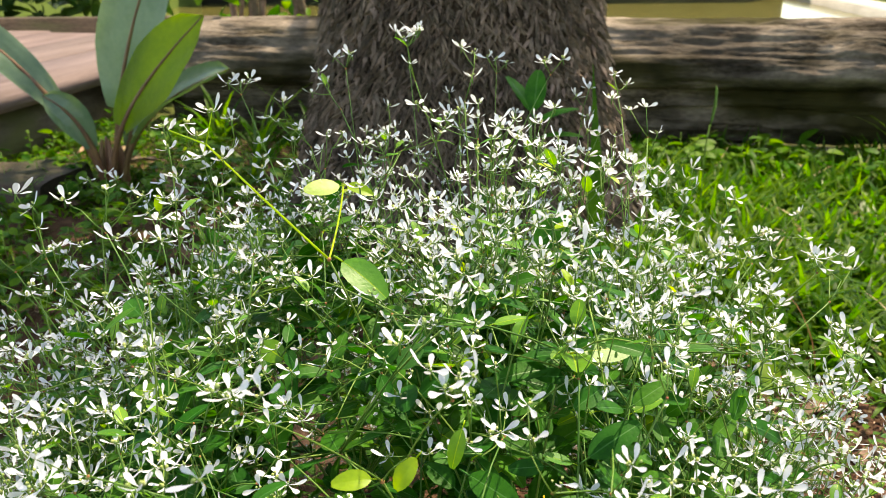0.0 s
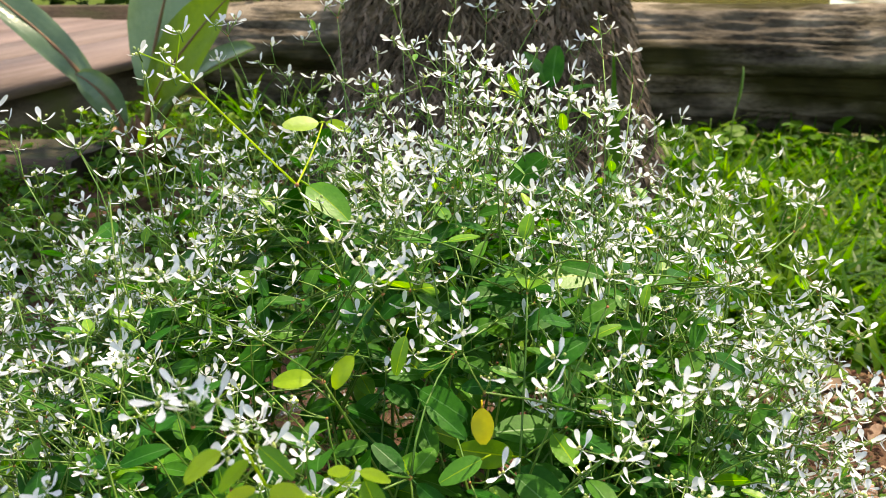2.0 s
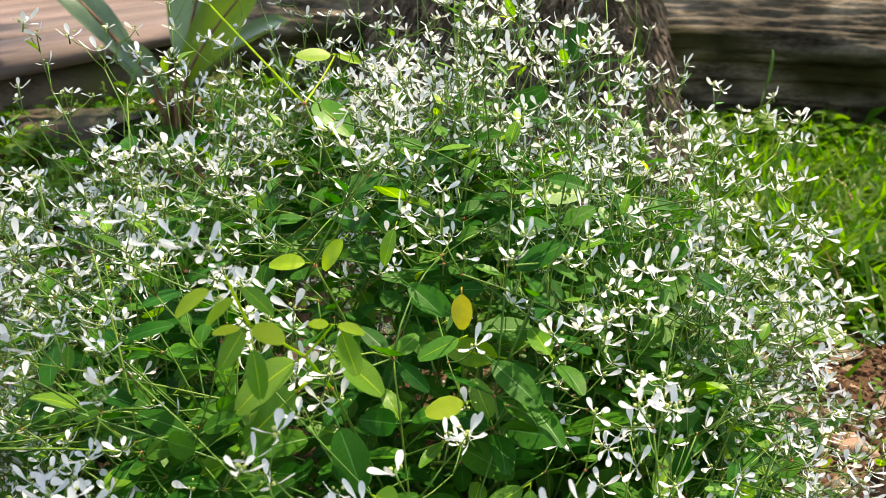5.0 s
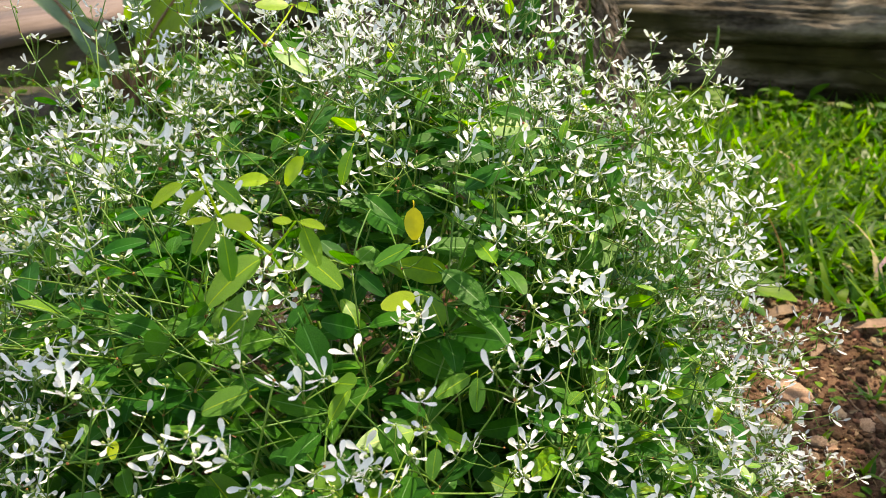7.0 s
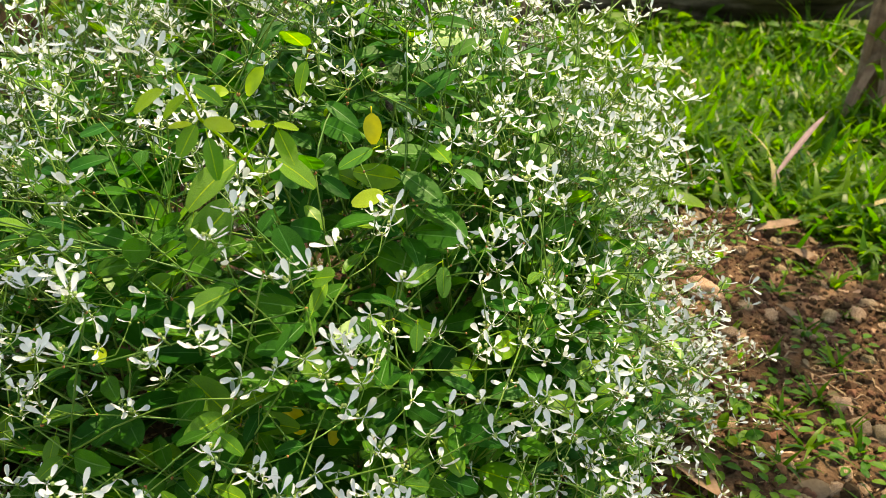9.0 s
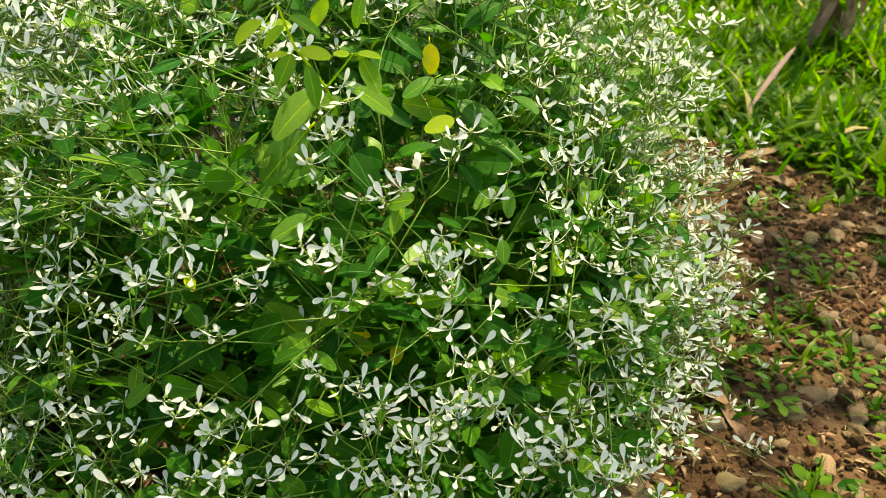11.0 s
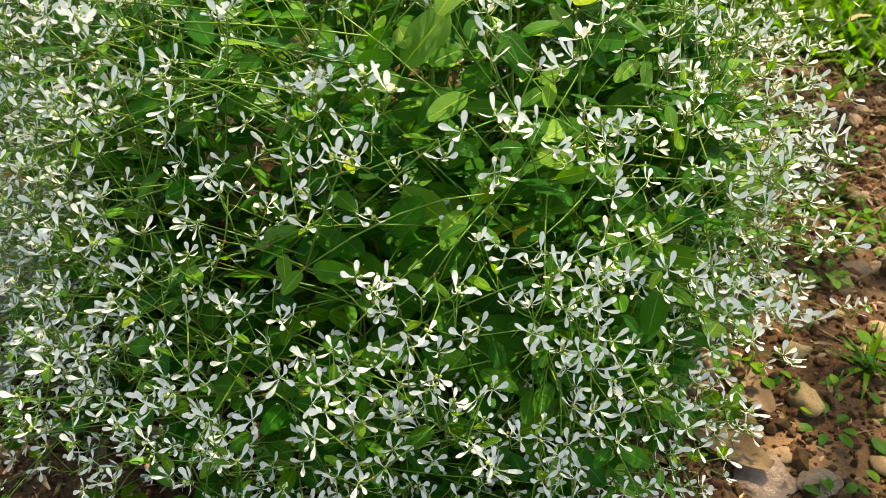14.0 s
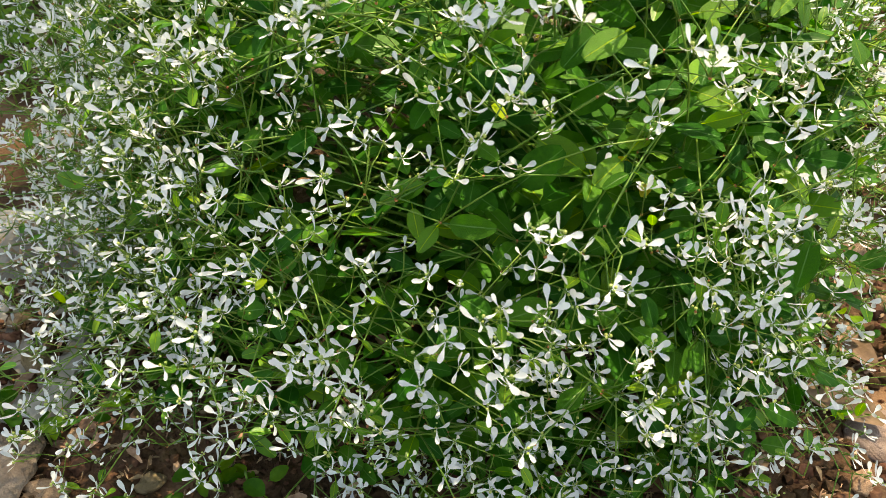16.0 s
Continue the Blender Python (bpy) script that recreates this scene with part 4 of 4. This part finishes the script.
for i in range(330):
    x, y = rng.uniform(-1.1, -0.25), rng.uniform(0.72, 1.35)
    weed(x, y, 7, rng.uniform(0.012, 0.026), rng.uniform(0.02, 0.07))
for i in range(34):
    x, y = rng.uniform(0.28, 0.46), rng.uniform(0.26, 0.66)
    weed(x, y, 6, rng.uniform(0.008, 0.015), rng.uniform(0.008, 0.03))
for i in range(24):
    x, y = rng.uniform(-0.26, 0.2), rng.uniform(0.2, 0.34)
    weed(x, y, 6, rng.uniform(0.009, 0.018), rng.uniform(0.01, 0.035))
thing("weeds", "low green broad-leaved weeds round the palm and the log", "weeds", bag.mesh("weeds", [WEED, STEM]), kind="stuff")


# ---- tufts on the bare soil ----
def tuft_mesh(n, L, W, seed):
    r = np.random.default_rng(seed)
    b = Bag()
    for k in range(n):
        a = r.uniform(0, 6.28)
        el = r.uniform(0.55, 1.25)
        d = Vector((math.cos(a) * math.cos(el), math.sin(a) * math.cos(el), math.sin(el)))
        up = Vector((-math.cos(a) * math.sin(el), -math.sin(a) * math.sin(el), math.cos(el)))
        l = L * r.uniform(0.5, 1.15)
        b.add(BLADES[int(r.integers(0, 3))], basis((r.normal(0, 0.003), r.normal(0, 0.003), -0.002), d, up, l, W / l))
    return b.mesh("grass_tuft", [GRASS])


TUFTS = [tuft_mesh(9, 0.030, 0.0050, 1), tuft_mesh(16, 0.036, 0.0052, 2), tuft_mesh(8, 0.024, 0.0046, 3), tuft_mesh(13, 0.042, 0.0048, 4)]
CLOVER = Bag()
for k in range(7):
    a = k * 0.9
    q = (0.008 * math.cos(a), 0.008 * math.sin(a), 0.006 + 0.002 * (k % 3))
    CLOVER.add(wl, basis(q, (math.cos(a), math.sin(a), 0.15), (0, 0, 1), 0.011 + 0.002 * (k % 2)))
CLOVER = CLOVER.mesh("sprout", [WEED])
tuft_spots = [(0.44, 0.39), (0.40, 0.47), (0.47, 0.52), (0.53, 0.47), (0.50, 0.60), (0.55, 0.58), (0.58, 0.68), (0.52, 0.70), (0.62, 0.62), (0.34, 0.44), (0.32, 0.37), (0.29, 0.33), (0.36, 0.53),
              (0.41, 0.60), (0.64, 0.80), (0.70, 0.74), (0.60, 0.52), (0.45, 0.30)]
for x, y in tuft_spots:
    ob = thing("grass_tuft", "small tuft of broad green grass on bare soil", "grass", TUFTS[int(rng.integers(4))], pose(x, y, rough_z(x, y), 0, 0, rng.uniform(0, 360)), "tufts on the bare soil")
for i in range(120):
    x, y = rng.uniform(0.2, 0.85), rng.uniform(0.2, 1.0)
    if y > grass_edge(x):
        continue
    if rng.random() < 0.45:
        thing("sprout", "tiny round-leaved green seedling in the soil", "seedling", CLOVER, pose(x, y, rough_z(x, y), 0, 0, rng.uniform(0, 360)), "seedlings in the soil")
    elif x > 0.42:
        thing("grass_tuft", "small tuft of broad green grass on bare soil", "grass", TUFTS[int(rng.integers(4))], pose(x, y, rough_z(x, y), 0, 0, rng.uniform(0, 360)), "tufts on the bare soil")


# ---- stones, clods, litter ----
def stone_mesh(seed, flat):
    t = ico(3)
    v = t[0].copy()
    for q in range(len(v)):
        p = v[q]
        k = 1 + 0.42 * nz(p[0] * 1.3 + seed * 7, p[1] * 1.3, p[2] * 1.3) + 0.16 * nz(p[0] * 3, p[1] * 3 + seed, p[2] * 3) + 0.05 * nz(p[0] * 8, p[1] * 8, p[2] * 8 + seed)
        v[q] = p * k * np.array([1.0, 0.72, flat])
    return mesh_of((v, t[1], t[2], t[3]), "stone", [STONE])


STONES = [stone_mesh(s, f) for s, f in ((1, 0.5), (2, 0.6), (3, 0.42), (4, 0.55), (5, 0.68), (6, 0.48))]


PLATE = stone_mesh(9, 0.3)
PLATE.materials.clear()
PLATE.materials.append(PINKSTONE)


def stone(x, y, r, k=None, label="rounded tan stone lying on the soil"):
    k = int(rng.integers(6)) if k is None else k
    m = pose(x, y, top_z(x, y) + r * 0.16, rng.uniform(-12, 12), rng.uniform(-12, 12), rng.uniform(0, 360)) @ Matrix.Diagonal((r, r, r, 1))
    thing("stone", label, "stone", STONES[k], m, "stones on the soil")


for x, y, r, a in ((0.298, 0.274, 0.025, 30), (-0.262, 0.300, 0.036, 65), (0.328, 0.262, 0.015, 10)):
    thing("stone", "large flat pinkish-grey stone in the soil", "stone", PLATE, pose(x, y, top_z(x, y) + r * 0.12, 4, -5, a) @ Matrix.Diagonal((r, r, r, 1)), "stones on the soil")
stone(0.355, 0.335, 0.016, 1)
stone(0.285, 0.345, 0.018, 3)
stone(0.300, 0.385, 0.017, 5)
stone(0.48, 0.82, 0.022, 1)
stone(0.45, 0.76, 0.016, 4)
for i in range(330):
    x, y = rng.uniform(0.17, 0.85), rng.uniform(0.18, 1.08)
    if y > grass_edge(x):
        continue
    stone(x, y, min(0.0125, 0.003 + rng.gamma(2.0, 0.0024)))
for i in range(40):
    x, y = rng.uniform(-0.42, 0.2), rng.uniform(0.15, 0.5)
    stone(x, y, rng.uniform(0.005, 0.014))
bag = Bag()
pebs = []
for k in range(6):
    t = ico(2 if k < 2 else 1)
    v = t[0].copy()
    for q in range(len(v)):
        v[q] *= 1 + 0.55 * nz(v[q][0] * 1.6 + k * 9, v[q][1] * 1.6, v[q][2] * 1.6)
    pebs.append((v, t[1], t[2], t[3]))
for i in range(26000):
    if i % 4:
        x, y = rng.uniform(0.14, 0.95), rng.uniform(0.12, 1.2)
    else:
        x, y = rng.uniform(-0.42, 0.25), rng.uniform(0.12, 0.48)
    if y > grass_edge(x) + 0.1:
        continue
    s = rng.gamma(1.5, 0.0013) + 0.0009
    bag.add(pebs[i % 6], pose(x, y, top_z(x, y) + s * 0.15, rng.uniform(0, 360), rng.uniform(0, 360), 0) @ Matrix.Diagonal((s, s * rng.uniform(0.6, 1), s * rng.uniform(0.45, 0.9), 1)))
thing("gravel", "crumbs of reddish earth and fine gravel", "gravel", bag.mesh("gravel", [CLOD], False), kind="stuff")


def dry_mesh(L, W, bend, fold, mt, wave=0.02):
    return mesh_of(blade(L, W, oval, cols=(-1, -0.5, -0.06, 0.06, 0.5, 1), bend=bend, fold=fold, rows=11, mid=0, petiole=L * 0.12, wave=wave), "dry_leaf", [mt])


DRYS = [dry_mesh(0.05, 0.022, 0.15, 0.5, DRY), dry_mesh(0.065, 0.026, -0.12, 0.35, DRY), dry_mesh(0.04, 0.02, 0.3, 0.2, DRY), dry_mesh(0.055, 0.012, 0.1, 0.6, DRY)]


def dry(x, y, k, rz, z=0.004, tilt=0.0, label="curled tan dead leaf on the soil", me=None):
    thing("dead_leaf", label, "dead leaf", me or DRYS[k], pose(x, y, top_z(x, y) + z, rng.uniform(-15, 15), tilt, rz), "dead leaves")


dry(0.665, 0.80, 1, -20, 0.008)
dry(0.59, 1.00, 1, 10, 0.008)
dry(0.62, 0.95, 0, -50, 0.006)
dry(0.52, 0.90, 3, 60)
dry(0.55, 1.05, 0, 200)
dry(0.68, 0.98, 3, 120)
dry(0.495, 0.42, 0, -60, 0.005, 0, "grey strip of dead leaf on the soil", dry_mesh(0.085, 0.011, 0.06, 0.3, DRY))
dry(0.60, 0.53, 3, 20)
thing("dead_leaf", "long purplish dead leaf hanging in the grass", "dead leaf", dry_mesh(0.185, 0.010, 0.06, 0.5, PINKDRY), pose(0.785, 1.265, 0.070, 0, 14, 229), "dead leaves")
thing("dead_leaf", "bent reddish dead grass blade at the lawn's edge", "dead leaf", dry_mesh(0.125, 0.006, 0.30, 0.4, REDDRY), pose(0.478, 1.12, 0.112, 0, 48, 0), "dead leaves")
for i in range(34):
    x, y = rng.uniform(0.2, 0.95), rng.uniform(0.25, 1.25)
    dry(x, y, int(rng.integers(4)), rng.uniform(0, 360))
for i in range(44):
    x, y = rng.uniform(-1.6, -0.4), rng.uniform(1.5, 2.1)
    dry(x, y, int(rng.integers(3)), rng.uniform(0, 360), 0.012)
for x, y, k, rz in ((-0.86, 1.86, 1, 20), (-0.80, 1.93, 0, 130), (-0.93, 1.92, 1, 70), (-0.66, 1.72, 0, -30), (-0.70, 1.90, 1, 200)):
    dry(x, y, k, rz, 0.025, -8, "large curled pale dead leaf by the broad-leaved plant", dry_mesh(0.11, 0.05, 0.2, 0.35, LITTER))
SMALLDRY = [dry_mesh(0.026, 0.012, 0.15, 0.4, DRY), dry_mesh(0.020, 0.010, -0.2, 0.3, DRY), dry_mesh(0.032, 0.008, 0.2, 0.5, DRY)]
for i in range(48):
    x, y = rng.uniform(-0.32, 0.26), rng.uniform(0.18, 0.5)
    dry(x, y, 0, rng.uniform(0, 360), me=SMALLDRY[i % 3])
# crumbs of leaf and bark
bag = Bag()
flake = blade(1, 0.5, lambda t: 0.6 + 0.4 * math.sin(5 * t), cols=(-1, 0, 1), bend=0.2, fold=0.3, rows=4, mid=0)
for i in range(8000):
    x, y = (rng.uniform(-0.36, 0.26), rng.uniform(0.17, 0.60)) if i % 2 else (rng.uniform(0.24, 0.95), rng.uniform(0.2, 1.15))
    L = 0.003 + rng.gamma(2, 0.0024)
    a = rng.uniform(0, 6.28)
    bag.add(flake, basis((x, y, top_z(x, y) + 0.0025), (math.cos(a), math.sin(a), rng.normal(0, 0.25)), (rng.normal(0, 0.35), rng.normal(0, 0.35), 1), L, rng.uniform(0.08, 0.9)))
thing("leaf_litter", "crumbs of tan dead leaf and bark on the soil", "leaf litter", bag.mesh("leaf_litter", [LITTER]), kind="stuff")
for i in range(80):
    x, y, a, L = rng.uniform(0.15, 0.85), rng.uniform(0.2, 1.1), rng.uniform(0, 6.28), rng.uniform(0.02, 0.08)
    q = [(x + math.cos(a) * L * s + rng.normal(0, 0.002), y + math.sin(a) * L * s + rng.normal(0, 0.002), 0) for s in (0, 0.35, 0.7, 1)]
    q = [(u, w, rough_z(u, w) + 0.002) for u, w, _ in q]
    thing("twig", "thin dry brown twig on the soil", "twig", mesh_of(tube(q, [0.0011, 0.001, 0.0008, 0.0004], 5), "twig", [TWIG]), group="twigs")

# ---- plants by the palm ----
sap = thing("seedling", "small dark-leaved seedling growing against the palm trunk", "seedling", at=pose(0.160, 1.38, ground_z(0.16, 1.38)) @ Matrix.Scale(1.14, 4))
part("stem", mesh_of(tube(bezier([(0, 0, 0), (0.0, 0, 0.12), (-0.01, 0, 0.25)], 6), [0.004, 0.0035, 0.003, 0.003, 0.0025, 0.002], 5), "stem", [STEM]), sap)
sl = mesh_of(blade(0.06, 0.03, oval, cols=(-1, -0.5, -0.05, 0.05, 0.5, 1), bend=0.2, fold=0.15, rows=9, petiole=0.01), "leaf", [LEAF, RIB])
for z, a, el in ((0.25, 150, 60), (0.25, 80, 70), (0.22, -10, 15), (0.20, 10, -15), (0.14, 190, 0), (0.11, -40, 0), (0.06, -10, 0), (0.24, 20, 25), (0.15, 60, 10)):
    part("leaf", sl, sap, "", pose(-0.005, 0, z, 0, -el, a))
lily = thing("long_grass_clump", "tall upright green blades beside the palm trunk", "plant", at=pose(0.265, 1.40, ground_z(0.265, 1.4)))
for dx, dy, L, W, a, el in ((0, 0, 0.37, 0.034, 100, 86), (0.03, 0.02, 0.24, 0.02, 20, 72), (-0.03, 0.01, 0.20, 0.02, 170, 65), (0.05, -0.02, 0.25, 0.022, -20, 62), (0.02, -0.04, 0.2, 0.024, -70, 60), (-0.05, -0.02, 0.17, 0.02, 200, 55), (0.06, 0.03, 0.2, 0.02, 30, 55)):
    t = BLADES[0]
    b = Bag()
    b.add(t, Matrix.Diagonal((L, W, L, 1)))
    part("blade", b.mesh("long_blade", [GRASS]), lily, "", pose(dx, dy, 0, 0, -el, a))
reed = thing("grass_spike", "single pale green grass flower spike in front of the log", "grass", at=pose(0.513, 1.77, ground_z(0.513, 1.77)) @ Matrix.Scale(0.94, 4))
part("stalk", mesh_of(tube(bezier([(0, 0, 0), (-0.012, 0, 0.15), (0.0, 0, 0.225)], 6), 0.0018, 5), "stalk", [STEM]), reed)
part("spike", mesh_of(tube([(0, 0, 0.222), (0.003, 0, 0.24), (0.006, 0, 0.27), (0.006, 0, 0.30), (0.004, 0, 0.308)], [0.0015, 0.003, 0.0034, 0.0026, 0.001], 7), "spike", [STEM]), reed)


def fern(x, y, n, seed):
    root = thing("grass_clump", "dark arching grass clump under the log", "grass", at=pose(x, y, ground_z(x, y)))
    r = np.random.default_rng(seed)
    for k in range(n):
        L, W = r.uniform(0.14, 0.28), r.uniform(0.008, 0.014)
        b = Bag()
        b.add(BLADES[int(r.integers(1, 3))], Matrix.Diagonal((L, W, L, 1)))
        part("blade", b.mesh("clump_blade", [GRASS]), root, "", pose(r.normal(0, 0.01), r.normal(0, 0.01), 0, 0, -r.uniform(50, 80), r.uniform(0, 360)))


for k, (x, y) in enumerate(((-0.55, 2.12), (-0.38, 2.05), (-0.68, 2.2), (-0.47, 1.85), (0.42, 1.95), (1.15, 2.2))):
    fern(x, y, 12, k)

# stump of a young tree at the lawn's edge
st = thing("young_tree", "thin brown young tree stem with dry leaves at its foot", "tree", at=pose(1.02, 1.62, ground_z(1.02, 1.62)))
part("trunk", mesh_of(tube(bezier([(0, 0, -0.02), (-0.012, 0, 0.3), (0.015, 0.02, 0.9)], 10), np.linspace(0.034, 0.016, 10), 10), "young_trunk", [TWIG]), st)
for k in range(16):
    L = rng.uniform(0.09, 0.19)
    part("dry_leaf", dry_mesh(L, 0.018, 0.2, 0.5, DRY), st, "hanging dry straw-coloured leaf", pose(rng.normal(0, 0.02), -0.025 + rng.normal(0, 0.01), rng.uniform(0.12, 0.45), 0, rng.uniform(35, 80), rng.uniform(180, 360)))
for k in range(18):
    L, W = rng.uniform(0.12, 0.25), 0.014
    b = Bag()
    b.add(BLADES[1], Matrix.Diagonal((L, W, L, 1)))
    part("leaf", b.mesh("green_blade", [GRASS]), st, "", pose(rng.normal(0, 0.03), -0.02 + rng.normal(0, 0.03), rng.uniform(0.0, 0.3), 0, -rng.uniform(20, 70), rng.uniform(0, 360)))


# ---- far plants ----
def hedge(name, label, x0, x1, y, z1, n, size, mt):
    b = Bag()
    t = blade(1, 0.5, oval, cols=(-1, 0, 1), bend=0.2, fold=0.3, rows=4, mid=0)
    for i in range(n):
        p = (rng.uniform(x0, x1), y + rng.normal(0, 0.25), ground_z(x0, y) + z1 * rng.uniform(0, 1) ** 0.8)
        b.add(t, basis(p, rng.normal(0, 1, 3), (rng.normal(0, 0.6), rng.normal(0, 0.6), 1), size * rng.uniform(0.5, 1.3)))
    thing(name, label, "hedge", b.mesh(name, [mt]), kind="stuff")


hedge("hedge", "dark green hedge behind the platform", -5.5, -1.75, 4.3, 1.3, 5000, 0.12, HEDGE)
hedge("shrub", "loose green shrubs behind the log", -0.92, -0.42, 2.95, 0.55, 150, 0.075, WEED)
hedge("far_shrubs", "sunlit green plants beyond the pond", 3.8, 7.5, 9.0, 0.5, 1800, 0.12, GRASS)
dead = thing("dry_stems", "brown dry plant stems standing behind the log", "plant stems")
for k in range(11):
    x = rng.uniform(-0.85, -0.42)
    part("stem", mesh_of(tube(bezier([(x, 2.85, 0), (x + rng.normal(0, 0.03), 2.85, 0.35), (x + rng.normal(0, 0.08), 2.85, 0.75)], 6), rng.uniform(0.006, 0.014), 6), "dry_stem", [TWIG]), dead)
